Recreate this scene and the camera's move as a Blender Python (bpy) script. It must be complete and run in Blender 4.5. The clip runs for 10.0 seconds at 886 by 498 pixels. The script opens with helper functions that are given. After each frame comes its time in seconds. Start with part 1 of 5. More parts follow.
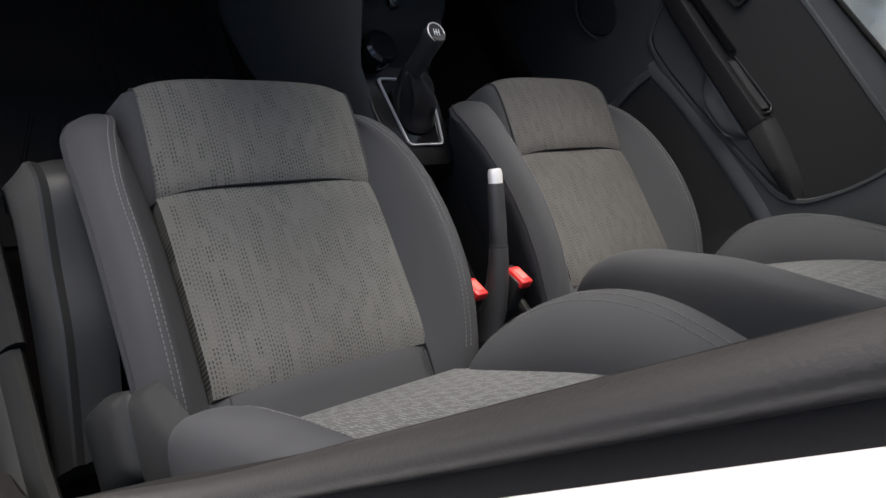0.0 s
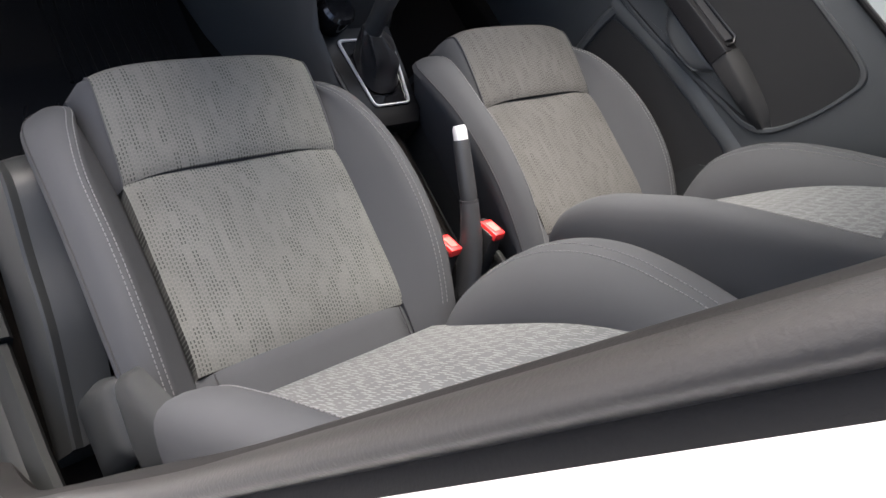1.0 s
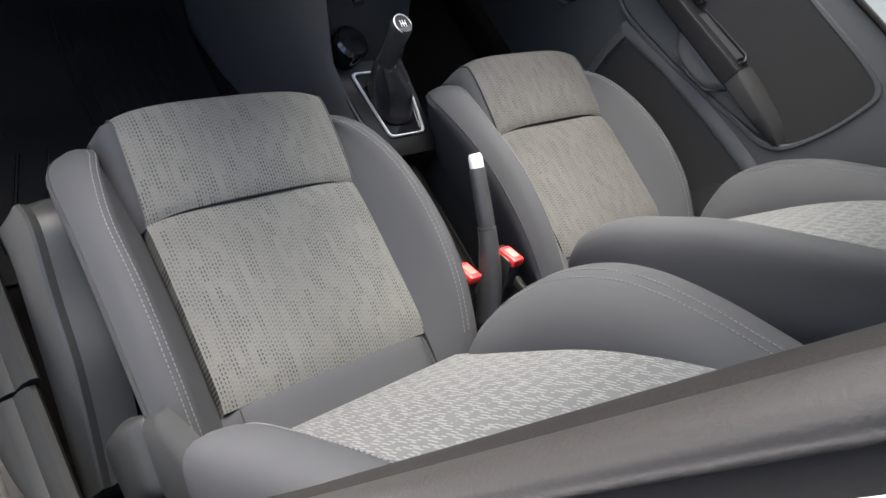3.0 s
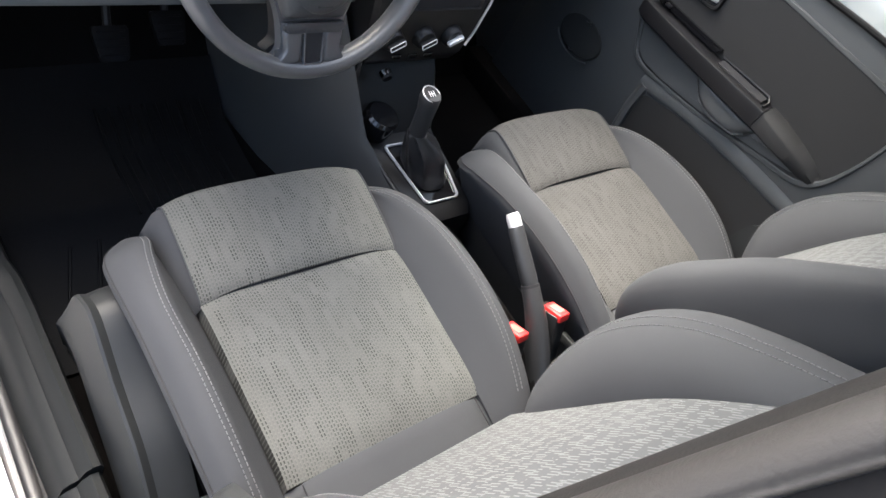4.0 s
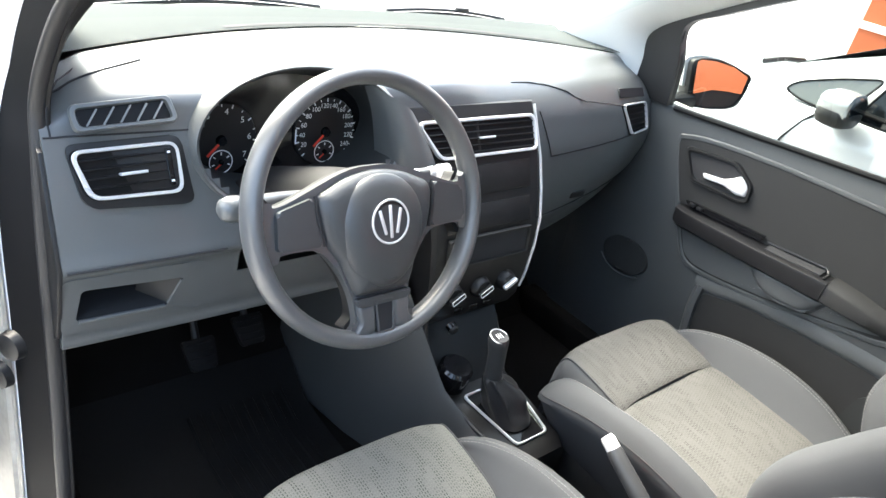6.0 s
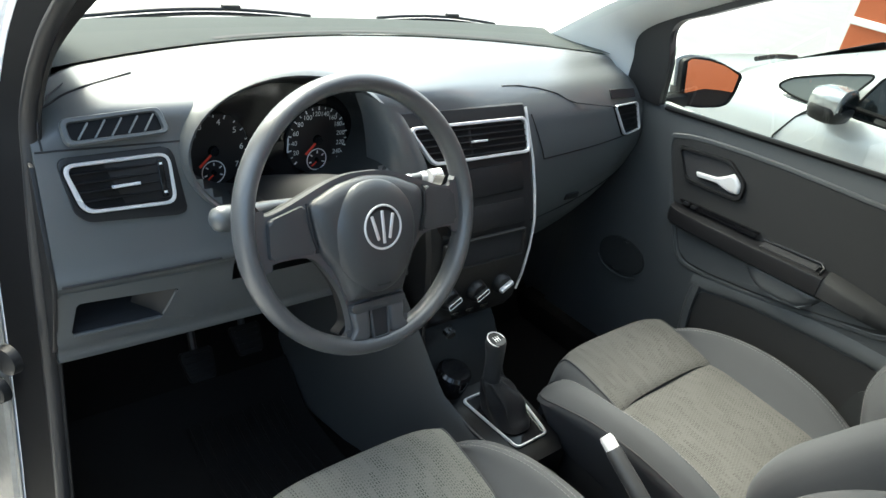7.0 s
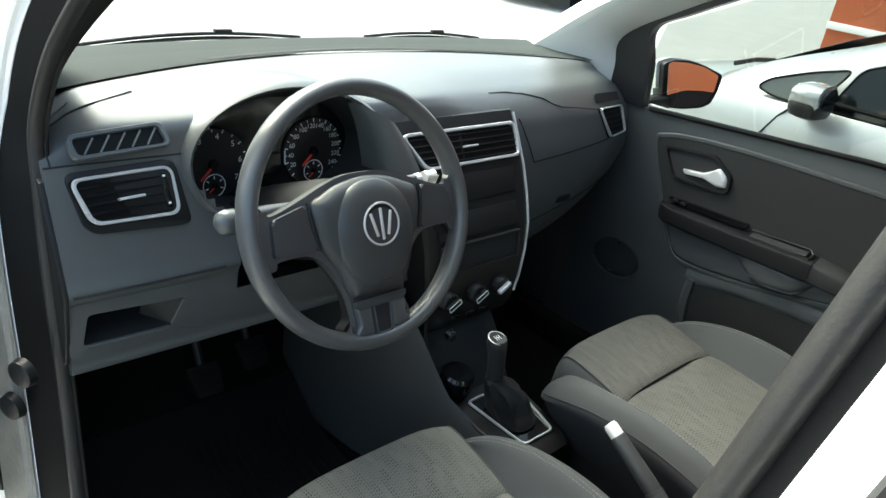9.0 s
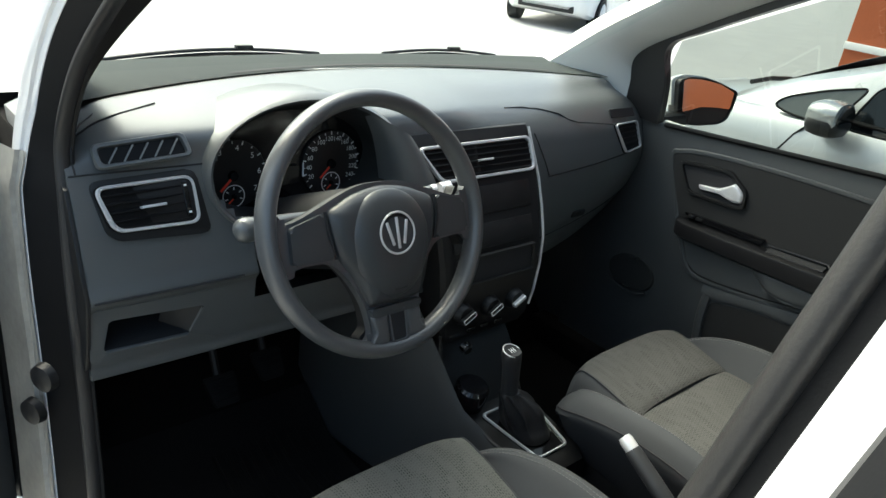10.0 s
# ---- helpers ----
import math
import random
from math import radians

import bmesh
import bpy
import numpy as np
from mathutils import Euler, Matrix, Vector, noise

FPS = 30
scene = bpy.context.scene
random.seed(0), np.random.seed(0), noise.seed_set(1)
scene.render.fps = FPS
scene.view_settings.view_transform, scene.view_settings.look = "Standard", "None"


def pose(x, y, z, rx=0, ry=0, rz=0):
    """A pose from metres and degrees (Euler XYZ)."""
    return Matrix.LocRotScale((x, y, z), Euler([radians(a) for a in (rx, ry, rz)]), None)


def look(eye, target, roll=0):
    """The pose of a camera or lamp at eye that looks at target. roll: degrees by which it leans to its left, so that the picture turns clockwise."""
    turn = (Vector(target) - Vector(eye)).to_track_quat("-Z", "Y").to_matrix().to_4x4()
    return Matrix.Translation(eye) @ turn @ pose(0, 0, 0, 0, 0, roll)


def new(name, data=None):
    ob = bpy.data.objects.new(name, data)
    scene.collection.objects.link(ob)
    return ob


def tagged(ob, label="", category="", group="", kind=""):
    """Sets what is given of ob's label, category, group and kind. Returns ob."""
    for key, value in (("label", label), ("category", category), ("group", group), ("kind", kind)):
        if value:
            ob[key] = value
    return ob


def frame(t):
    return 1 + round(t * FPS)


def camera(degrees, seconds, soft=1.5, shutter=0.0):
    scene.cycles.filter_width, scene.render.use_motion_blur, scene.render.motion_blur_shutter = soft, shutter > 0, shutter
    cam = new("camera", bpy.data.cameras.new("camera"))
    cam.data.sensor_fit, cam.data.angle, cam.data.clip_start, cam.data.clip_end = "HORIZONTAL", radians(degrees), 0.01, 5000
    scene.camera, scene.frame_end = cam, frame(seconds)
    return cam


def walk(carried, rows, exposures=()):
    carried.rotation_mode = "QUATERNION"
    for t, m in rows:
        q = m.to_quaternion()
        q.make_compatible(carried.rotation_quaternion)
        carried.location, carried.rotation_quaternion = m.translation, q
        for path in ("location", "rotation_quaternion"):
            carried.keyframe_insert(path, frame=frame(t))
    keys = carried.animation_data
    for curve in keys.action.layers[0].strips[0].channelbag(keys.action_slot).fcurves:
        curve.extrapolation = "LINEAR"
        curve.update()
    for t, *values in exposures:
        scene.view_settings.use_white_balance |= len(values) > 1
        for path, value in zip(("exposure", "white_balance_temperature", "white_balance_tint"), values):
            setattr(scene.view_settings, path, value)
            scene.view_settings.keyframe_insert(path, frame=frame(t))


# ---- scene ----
cam = camera(63.0, 10.0)
PATH = [
    (0, (-0.861, -0.15, 1.437), (0.44, 0.413, 0.027), 49.1),
    (0.5, (-0.854, -0.143, 1.445), (0.424, 0.332, -0.019), 51.4),
    (1, (-0.844, -0.151, 1.483), (0.441, 0.273, 0.01), 48.2),
    (1.5, (-0.844, -0.156, 1.506), (0.446, 0.296, 0.046), 46.7),
    (2, (-0.848, -0.156, 1.506), (0.44, 0.335, 0.058), 44.9),
    (2.5, (-0.848, -0.153, 1.499), (0.425, 0.339, 0.037), 44.5),
    (3.8, (-0.866, -0.126, 1.473), (0.412, 0.456, 0.049), 40.3),
    (4, (-0.878, -0.136, 1.475), (0.381, 0.549, 0.08), 34.8),
    (4.5, (-0.928, -0.121, 1.471), (0.393, 0.737, 0.238), 26.5),
    (5, (-0.931, -0.132, 1.471), (0.383, 0.874, 0.349), 20.7),
    (5.5, (-0.921, -0.143, 1.48), (0.354, 1.036, 0.488), 15.6),
    (7, (-0.907, -0.16, 1.484), (0.354, 1.079, 0.549), 11.7),
    (7.5, (-0.923, -0.169, 1.479), (0.338, 1.074, 0.55), 11.7),
    (8, (-0.939, -0.186, 1.467), (0.302, 1.089, 0.552), 10.2),
    (8.5, (-0.94, -0.184, 1.462), (0.316, 1.088, 0.564), 9.8),
    (9, (-0.939, -0.2, 1.457), (0.345, 1.066, 0.591), 8.6),
    (9.5, (-0.942, -0.222, 1.453), (0.324, 1.087, 0.626), 7.9),
    (10, (-0.948, -0.213, 1.448), (0.314, 1.103, 0.626), 8.3),
]
EXPOSURES = [(0.0, 1.55, 6250, 10), (0.6, 2.3, 6300, 11), (2.5, 2.7, 6250, 9), (4.0, 2.95, 6300, 8), (4.5, 3.3, 6350, 7), (5.5, 3.8, 6400, 5), (7.0, 2.7, 6300, -4), (8.0, 2.3, 6250, -8), (9.4, 2.22, 6300, -6), (10.0, 1.85, 6350, -5)]
walk(cam, [(t, look(eye, target, roll)) for t, eye, target, roll in PATH], EXPOSURES)

# ---- world and sun: a bright overcast forecourt ----
world = bpy.data.worlds.new("overcast")
world.use_nodes = True
scene.world = world
wn = world.node_tree.nodes
sky = wn.new("ShaderNodeTexSky")
sky.sky_type, sky.sun_disc = "NISHITA", False
sky.sun_elevation, sky.sun_rotation = radians(52), radians(-6.5)
sky.dust_density, sky.air_density = 8.0, 1.0
world.node_tree.links.new(sky.outputs[0], wn["Background"].inputs[0])
wn["Background"].inputs[1].default_value = 0.15
sun = new("sun", bpy.data.lights.new("sun", "SUN"))
sun.data.energy, sun.data.angle, sun.data.color = 0.75, radians(45), (1.0, 0.985, 0.96)
sun.matrix_world = look((-0.6, 5.2, 6.7), (0, 0, 0))


# ---- materials ----
def mat(name, color, rough=0.5, metal=0.0, grain=400.0, bump=0.1, vary=0.12, spec=0.5, blotch=6.0, coat=0.0):
    m = bpy.data.materials.new(name)
    m.use_nodes = True
    nt = m.node_tree
    b = nt.nodes["Principled BSDF"]
    b.inputs["Roughness"].default_value, b.inputs["Metallic"].default_value = rough, metal
    b.inputs["Specular IOR Level"].default_value, b.inputs["Coat Weight"].default_value = spec, coat
    co = nt.nodes.new("ShaderNodeTexCoord")
    fine, big = nt.nodes.new("ShaderNodeTexNoise"), nt.nodes.new("ShaderNodeTexNoise")
    fine.inputs["Scale"].default_value, fine.inputs["Detail"].default_value = grain, 3
    big.inputs["Scale"].default_value, big.inputs["Detail"].default_value = blotch, 4
    for n in (fine, big):
        nt.links.new(co.outputs["Object"], n.inputs["Vector"])
    add = nt.nodes.new("ShaderNodeMath")
    add.operation = "MULTIPLY_ADD"
    nt.links.new(fine.outputs[0], add.inputs[0])
    add.inputs[1].default_value = 0.5
    nt.links.new(big.outputs[0], add.inputs[2])
    ramp = nt.nodes.new("ShaderNodeMapRange")
    ramp.inputs[1].default_value, ramp.inputs[2].default_value = 0.45, 1.05
    ramp.inputs[3].default_value, ramp.inputs[4].default_value = 1 - vary, 1 + vary
    nt.links.new(add.outputs[0], ramp.inputs[0])
    mul = nt.nodes.new("ShaderNodeVectorMath")
    mul.operation = "SCALE"
    mul.inputs[0].default_value = color
    nt.links.new(ramp.outputs[0], mul.inputs["Scale"])
    nt.links.new(mul.outputs[0], b.inputs["Base Color"])
    rr = nt.nodes.new("ShaderNodeMapRange")
    rr.inputs[3].default_value, rr.inputs[4].default_value = max(0.02, rough - 0.08), min(1, rough + 0.08)
    nt.links.new(big.outputs[0], rr.inputs[0])
    nt.links.new(rr.outputs[0], b.inputs["Roughness"])
    if bump:
        bp = nt.nodes.new("ShaderNodeBump")
        bp.inputs["Strength"].default_value, bp.inputs["Distance"].default_value = bump, 0.001
        nt.links.new(fine.outputs[0], bp.inputs["Height"])
        nt.links.new(bp.outputs[0], b.inputs["Normal"])
    return m


def glass(name, color=(1, 1, 1), gloss=0.05):
    m = bpy.data.materials.new(name)
    m.use_nodes = True
    nt = m.node_tree
    nt.nodes.remove(nt.nodes["Principled BSDF"])
    tr, gl, mx = (nt.nodes.new(k) for k in ("ShaderNodeBsdfTransparent", "ShaderNodeBsdfGlossy", "ShaderNodeMixShader"))
    tr.inputs[0].default_value = (*color, 1)
    gl.inputs["Roughness"].default_value = 0.0
    mx.inputs[0].default_value = gloss
    nt.links.new(tr.outputs[0], mx.inputs[1])
    nt.links.new(gl.outputs[0], mx.inputs[2])
    nt.links.new(mx.outputs[0], nt.nodes["Material Output"].inputs[0])
    return m


def weave(name, base, dark, dash, gap, light=None, wide=2, run=6, spread=0.3):
    """Patterned seat cloth: staggered short stitches over a ribbed ground, in object metres (x across, y along)."""
    m = mat(name, base, 0.95, grain=900, bump=0.25, vary=0.15, spec=0.15)
    nt = m.node_tree
    b = nt.nodes["Principled BSDF"]
    co = nt.nodes.new("ShaderNodeUVMap")
    old = b.inputs["Base Color"].links[0].from_socket
    # small dots in columns
    sep = nt.nodes.new("ShaderNodeSeparateXYZ")
    nt.links.new(co.outputs[0], sep.inputs[0])

    def node(op, a, c=None):
        n = nt.nodes.new("ShaderNodeMath")
        n.operation = op
        for i, v in enumerate((a, c)):
            if v is None:
                continue
            if isinstance(v, (int, float)):
                n.inputs[i].default_value = v
            else:
                nt.links.new(v, n.inputs[i])
        return n.outputs[0]

    u, v = sep.outputs[0], sep.outputs[1]
    if light:
        # pale dashes, one to a column, stepping from column to column
        band = node("MULTIPLY", u, 1 / (gap * wide))
        cu = node("FLOOR", band)
        shift = nt.nodes.new("ShaderNodeTexWhiteNoise")
        shift.noise_dimensions = "1D"
        nt.links.new(cu, shift.inputs["W"])
        step = node("ADD", node("MULTIPLY", v, 1 / (dash * run)), node("ADD", node("MULTIPLY", cu, 0.5), node("MULTIPLY", shift.outputs[0], spread)))
        lot = node("FRACT", step)
        stroke = node("MULTIPLY", node("LESS_THAN", lot, 0.44), node("LESS_THAN", node("FRACT", band), 0.72))
        wave = node("FRACT", node("ADD", node("MULTIPLY", v, 1 / 0.052), node("MULTIPLY", node("FLOOR", node("MULTIPLY", u, 1 / (gap * wide * 4))), 0.5)))
        mask = node("MULTIPLY", stroke, node("LESS_THAN", wave, 0.72))
        tone = light
    else:
        # dark dots in clusters, some columns wide and a few rows long
        thread = node("MULTIPLY", u, 1 / gap)
        col, row = node("FRACT", thread), node("FRACT", node("ADD", node("MULTIPLY", v, 1 / dash), node("MULTIPLY", node("FLOOR", node("MULTIPLY", thread, 0.5)), 0.5)))
        dots = node("MULTIPLY", node("LESS_THAN", col, 0.38), node("LESS_THAN", row, 0.68))
        pair = node("FLOOR", node("MULTIPLY", thread, 0.5))
        string = node("FLOOR", node("ADD", node("MULTIPLY", v, 1 / (dash * run)), node("MULTIPLY", pair, 0.5)))
        cell = nt.nodes.new("ShaderNodeCombineXYZ")
        nt.links.new(pair, cell.inputs[0])
        nt.links.new(string, cell.inputs[1])
        pick = nt.nodes.new("ShaderNodeTexWhiteNoise")
        pick.noise_dimensions = "2D"
        nt.links.new(cell.outputs[0], pick.inputs["Vector"])
        on = node("ADD", node("MULTIPLY", pick.outputs[0], 0.75), 0.25)
        mask = node("MULTIPLY", dots, on)
        rib = node("ADD", node("MULTIPLY", node("SINE", node("MULTIPLY", u, 2 * math.pi / gap)), 0.09), 1.0)
        ribbed = nt.nodes.new("ShaderNodeVectorMath")
        ribbed.operation = "SCALE"
        nt.links.new(old, ribbed.inputs[0])
        nt.links.new(rib, ribbed.inputs["Scale"])
        old = ribbed.outputs[0]
        tone = dark
    mix = nt.nodes.new("ShaderNodeMix")
    mix.data_type = "RGBA"
    nt.links.new(mask, mix.inputs[0])
    nt.links.new(old, mix.inputs[6])
    mix.inputs[7].default_value = (*tone, 1)
    nt.links.new(mix.outputs[2], b.inputs["Base Color"])
    return m


M_cloth = weave("seat_cloth", (0.112, 0.114, 0.108), (0.030, 0.031, 0.031), 0.0062, 0.0046, None, 2, 4)
# same seat cloth, darkened and browned for the dimmer light on that side
M_cloth_shaded = weave("shaded_seat_cloth", (0.082, 0.081, 0.078), (0.026, 0.0255, 0.025), 0.0062, 0.0046, None, 2, 4)
M_cloth_back = weave("backrest_cloth", (0.090, 0.093, 0.095), (0.1, 0.1, 0.1), 0.0045, 0.0031, (0.160, 0.164, 0.168), 1, 8)
M_bolster = mat("bolster_knit", (0.045, 0.047, 0.051), 0.85, grain=1500, bump=0.15, vary=0.08, spec=0.25)
M_thread = mat("grey_thread", (0.13, 0.13, 0.135), 0.8, bump=0)
# near-black of seams; in slots and hollows it paints in the shade
M_seam = mat("seam_and_shade_black", (0.02, 0.02, 0.022), 0.9, bump=0)
M_dash = mat("dash_plastic", (0.088, 0.094, 0.095), 0.31, grain=900, bump=0.22, vary=0.06, spec=0.75)
M_dash_low = mat("lower_dash_plastic", (0.044, 0.046, 0.047), 0.5, grain=900, bump=0.2, vary=0.06)
M_black = mat("black_plastic", (0.011, 0.011, 0.0115), 0.45, grain=900, bump=0.1, vary=0.1, spec=0.4)
M_gloss = mat("gloss_black", (0.008, 0.008, 0.009), 0.12, grain=300, bump=0, vary=0.1)
M_seal = mat("soft_seal", (0.025, 0.024, 0.0237), 0.42, grain=700, bump=0.2, vary=0.15)
M_rubber = mat("rubber_seal", (0.007, 0.007, 0.0075), 0.65, grain=700, bump=0.15, vary=0.15, spec=0.15)
M_pillar = mat("pillar_trim_plastic", (0.012, 0.0117, 0.0117), 0.55, grain=700, bump=0.2, spec=0.2)
M_wheel = mat("wheel_foam", (0.084, 0.087, 0.090), 0.30, grain=1100, bump=0.15, vary=0.08, spec=0.7)
M_pad = mat("airbag_cover", (0.050, 0.053, 0.056), 0.38, grain=1000, bump=0.15, vary=0.08)
M_grip = mat("moulded_grip", (0.034, 0.035, 0.037), 0.42, grain=900, bump=0.15, vary=0.08)
M_silver = mat("satin_silver", (0.72, 0.72, 0.73), 0.3, 0.35, grain=600, bump=0.02, vary=0.04)
M_chrome = mat("chrome", (0.85, 0.85, 0.86), 0.08, 1.0, bump=0, vary=0.03)
M_white = mat("white_paint", (0.80, 0.80, 0.79), 0.25, grain=60, bump=0, vary=0.03, coat=0.6)
# dusty white with the hinge pillar's shade put into the colour; bracket reuses it
M_hinge = mat("shaded_dusty_paint", (0.30, 0.285, 0.25), 0.5, grain=90, bump=0.05, vary=0.25, blotch=14)
M_trimgrey = mat("pillar_grey", (0.68, 0.69, 0.67), 0.6, grain=500, bump=0.1, vary=0.05)
M_mat = mat("rubber_mat", (0.006, 0.006, 0.0062), 0.6, grain=120, bump=0.2, vary=0.3, spec=0.15)
M_carpet = mat("carpet", (0.007, 0.0062, 0.0058), 1.0, grain=700, bump=0.6, vary=0.3, spec=0.1)
M_doorcloth = mat("door_insert", (0.0125, 0.0126, 0.013), 0.7, grain=800, bump=0.3, vary=0.08)
M_door = mat("door_plastic", (0.060, 0.064, 0.067), 0.45, grain=900, bump=0.22, vary=0.06)
M_trim = mat("grey_trim_plastic", (0.022, 0.0235, 0.024), 0.5, grain=900, bump=0.15, vary=0.06, spec=0.3)
M_shield = mat("seat_shield_plastic", (0.016, 0.017, 0.018), 0.5, grain=900, bump=0.15, vary=0.06)
M_bar = mat("semi_gloss_black", (0.009, 0.009, 0.010), 0.38, grain=700, bump=0.05, vary=0.08, spec=0.35)
M_vent = mat("vent_black", (0.005, 0.005, 0.0055), 0.5, bump=0.05, spec=0.2)
M_pale_red = mat("pale_red_plastic", (0.72, 0.16, 0.14), 0.35, bump=0.02, vary=0.03)
M_ledge = mat("scuttle_plastic", (0.040, 0.046, 0.045), 0.85, grain=700, bump=0.3, vary=0.1, spec=0.12)
M_sill = mat("sill_plastic", (0.010, 0.011, 0.011), 0.6, grain=700, bump=0.2, spec=0.2)
# defroster ribs paled to paint in the daylight they catch
M_rib = mat("lit_grey_rib", (0.20, 0.21, 0.21), 0.45, bump=0.05)
M_red = mat("red_plastic", (0.75, 0.03, 0.03), 0.4, grain=300, bump=0.05, vary=0.05)
M_mark = mat("white_print", (0.85, 0.85, 0.85), 0.6, bump=0, vary=0.02)
M_needle = mat("needle_red", (0.8, 0.06, 0.03), 0.5, bump=0, vary=0.02)
M_leather = mat("gaiter_vinyl", (0.020, 0.020, 0.021), 0.38, grain=500, bump=0.3, vary=0.15)
M_orange = mat("orange_paint", (0.43, 0.105, 0.035), 0.6, grain=40, bump=0.1, vary=0.1, blotch=2)
M_redwall = mat("red_paint", (0.12, 0.032, 0.032), 0.6, grain=40, bump=0.1, vary=0.1, blotch=2)
M_concrete = mat("pale_concrete", (0.33, 0.325, 0.315), 0.8, grain=40, bump=0.3, vary=0.1, blotch=1.5)
M_wall = mat("white_wall", (0.8, 0.8, 0.78), 0.8, grain=30, bump=0.2, vary=0.05, blotch=1)
M_wallgrey = mat("grey_render", (0.12, 0.12, 0.12), 0.85, grain=30, bump=0.3, vary=0.12, blotch=1)
M_carsilver = mat("silver_paint", (0.55, 0.56, 0.57), 0.3, 0.35, grain=200, bump=0, vary=0.04, coat=0.6)
M_headliner = mat("headliner", (0.5, 0.5, 0.48), 0.95, grain=900, bump=0.3, vary=0.05)
M_glass = glass("clear_glass", (0.93, 0.96, 0.95))
# tint made stronger than a light green to cut daylight on the passenger seat
M_side_glass = glass("green_side_glass", (0.38, 0.415, 0.395))
M_tint = glass("tinted_glass", (0.74, 0.77, 0.75), 0.04)
# reflected sky painted in as an opaque pale base colour
M_sky_glass = mat("sky_painted_glass", (0.60, 0.62, 0.63), 0.15, 0.0, bump=0, vary=0.05)
# quarter windows: the grey of the reflected sky is put into the base colour
M_quarter = mat("reflection_grey_glass", (0.15, 0.16, 0.155), 0.12, 0.0, bump=0, vary=0.05)
M_cap = mat("satin_chrome_cap", (0.45, 0.46, 0.46), 0.22, 0.7, grain=200, bump=0, vary=0.04)
M_dark_glass = mat("dark_glass", (0.01, 0.012, 0.013), 0.04, bump=0, vary=0.05)
M_mirror = mat("mirror_glass", (0.42, 0.41, 0.41), 0.01, 1.0, bump=0, vary=0.0)


# ---- building helpers ----
def part(name, bm, material, parent=None, label="", smooth=True):
    me = bpy.data.meshes.new(name)
    bmesh.ops.recalc_face_normals(bm, faces=bm.faces)
    bm.to_mesh(me)
    bm.free()
    for p in me.polygons:
        p.use_smooth = smooth
    if smooth:
        me.set_sharp_from_angle(angle=radians(38))
    me.materials.append(material)
    ob = new(name, me)
    if parent is not None:
        ob.parent = parent
    if label:
        tagged(ob, label)
    return ob


def thing(name, at, label, category, group="", kind=""):
    ob = new(name)
    ob.matrix_world = pose(*at)
    return tagged(ob, label, category, group, kind)


def spline(keys, n):
    """n rows, evenly in parameter, through the key rows (Catmull-Rom)."""
    k = np.array(keys, float)
    out = []
    for t in np.linspace(0, len(k) - 1, n):
        i = min(int(t), len(k) - 2)
        f = t - i
        p0, p1, p2, p3 = k[max(i - 1, 0)], k[i], k[i + 1], k[min(i + 2, len(k) - 1)]
        out.append(0.5 * (2 * p1 + (p2 - p0) * f + (2 * p0 - 5 * p1 + 4 * p2 - p3) * f * f + (3 * p1 - p0 - 3 * p2 + p3) * f ** 3))
    return np.array(out)


def loft(rings, closed=True, caps=True, bm=None):
    bm = bm or bmesh.new()
    vs = [[bm.verts.new(p) for p in r] for r in rings]
    n = len(vs[0])
    for a, b in zip(vs, vs[1:]):
        for i in range(n if closed else n - 1):
            bm.faces.new((a[i], a[(i + 1) % n], b[(i + 1) % n], b[i]))
    if caps and closed:
        bm.faces.new(vs[0])
        bm.faces.new(vs[-1])
    return bm


def tube(points, radius, segs=10, bm=None, flat=1.0, closed=False):
    """A round (or flattened) rod along points; radius one number or one each."""
    pts = [Vector(p) for p in points]
    rad = [radius] * len(pts) if isinstance(radius, (int, float)) else radius
    rings, side = [], None
    for i, p in enumerate(pts):
        a = pts[(i - 1) % len(pts)] if closed else pts[max(i - 1, 0)]
        b = pts[(i + 1) % len(pts)] if closed else pts[min(i + 1, len(pts) - 1)]
        d = (b - a).normalized()
        if side is None:
            side = d.cross(Vector((0, 0, 1)))
            side = side.normalized() if side.length > 0.05 else d.cross(Vector((1, 0, 0))).normalized()
        side = (side - d * side.dot(d)).normalized()
        up = side.cross(d)
        rings.append([p + rad[i] * (math.cos(t) * side + flat * math.sin(t) * up) for t in (2 * math.pi * k / segs for k in range(segs))])
    if closed:
        rings.append(rings[0])
    bm = loft(rings, True, not closed, bm)
    if closed:
        bmesh.ops.remove_doubles(bm, verts=bm.verts, dist=1e-6)
    return bm


def box(size, at=(0, 0, 0), bevel=0.0, segs=2, turn=(0, 0, 0), bm=None):
    bm = bm or bmesh.new()
    m = pose(*at, *turn) @ Matrix.Diagonal((*size, 1))
    made = bmesh.ops.create_cube(bm, size=1, matrix=m)["verts"]
    if bevel:
        edges = {e for v in made for e in v.link_edges}
        bmesh.ops.bevel(bm, geom=list(edges), offset=bevel, segments=segs, profile=0.5, affect="EDGES")
    return bm


def plate(outline, depth, bevel=0.0, to=None, segs=2):
    """A flat outline in its own XY plane, raised by depth along Z, edges of the face rounded; `to` places it."""
    bm = bmesh.new()
    bottom = [bm.verts.new((x, y, 0)) for x, y in outline]
    top = [bm.verts.new((x, y, depth)) for x, y in outline]
    n = len(outline)
    face = bm.faces.new(top)
    bm.faces.new(bottom)
    for i in range(n):
        bm.faces.new((bottom[i], bottom[(i + 1) % n], top[(i + 1) % n], top[i]))
    if bevel:
        bmesh.ops.bevel(bm, geom=list(face.edges), offset=bevel, segments=segs, profile=0.5, affect="EDGES")
    if to is not None:
        bmesh.ops.transform(bm, matrix=to, verts=bm.verts)
    return bm


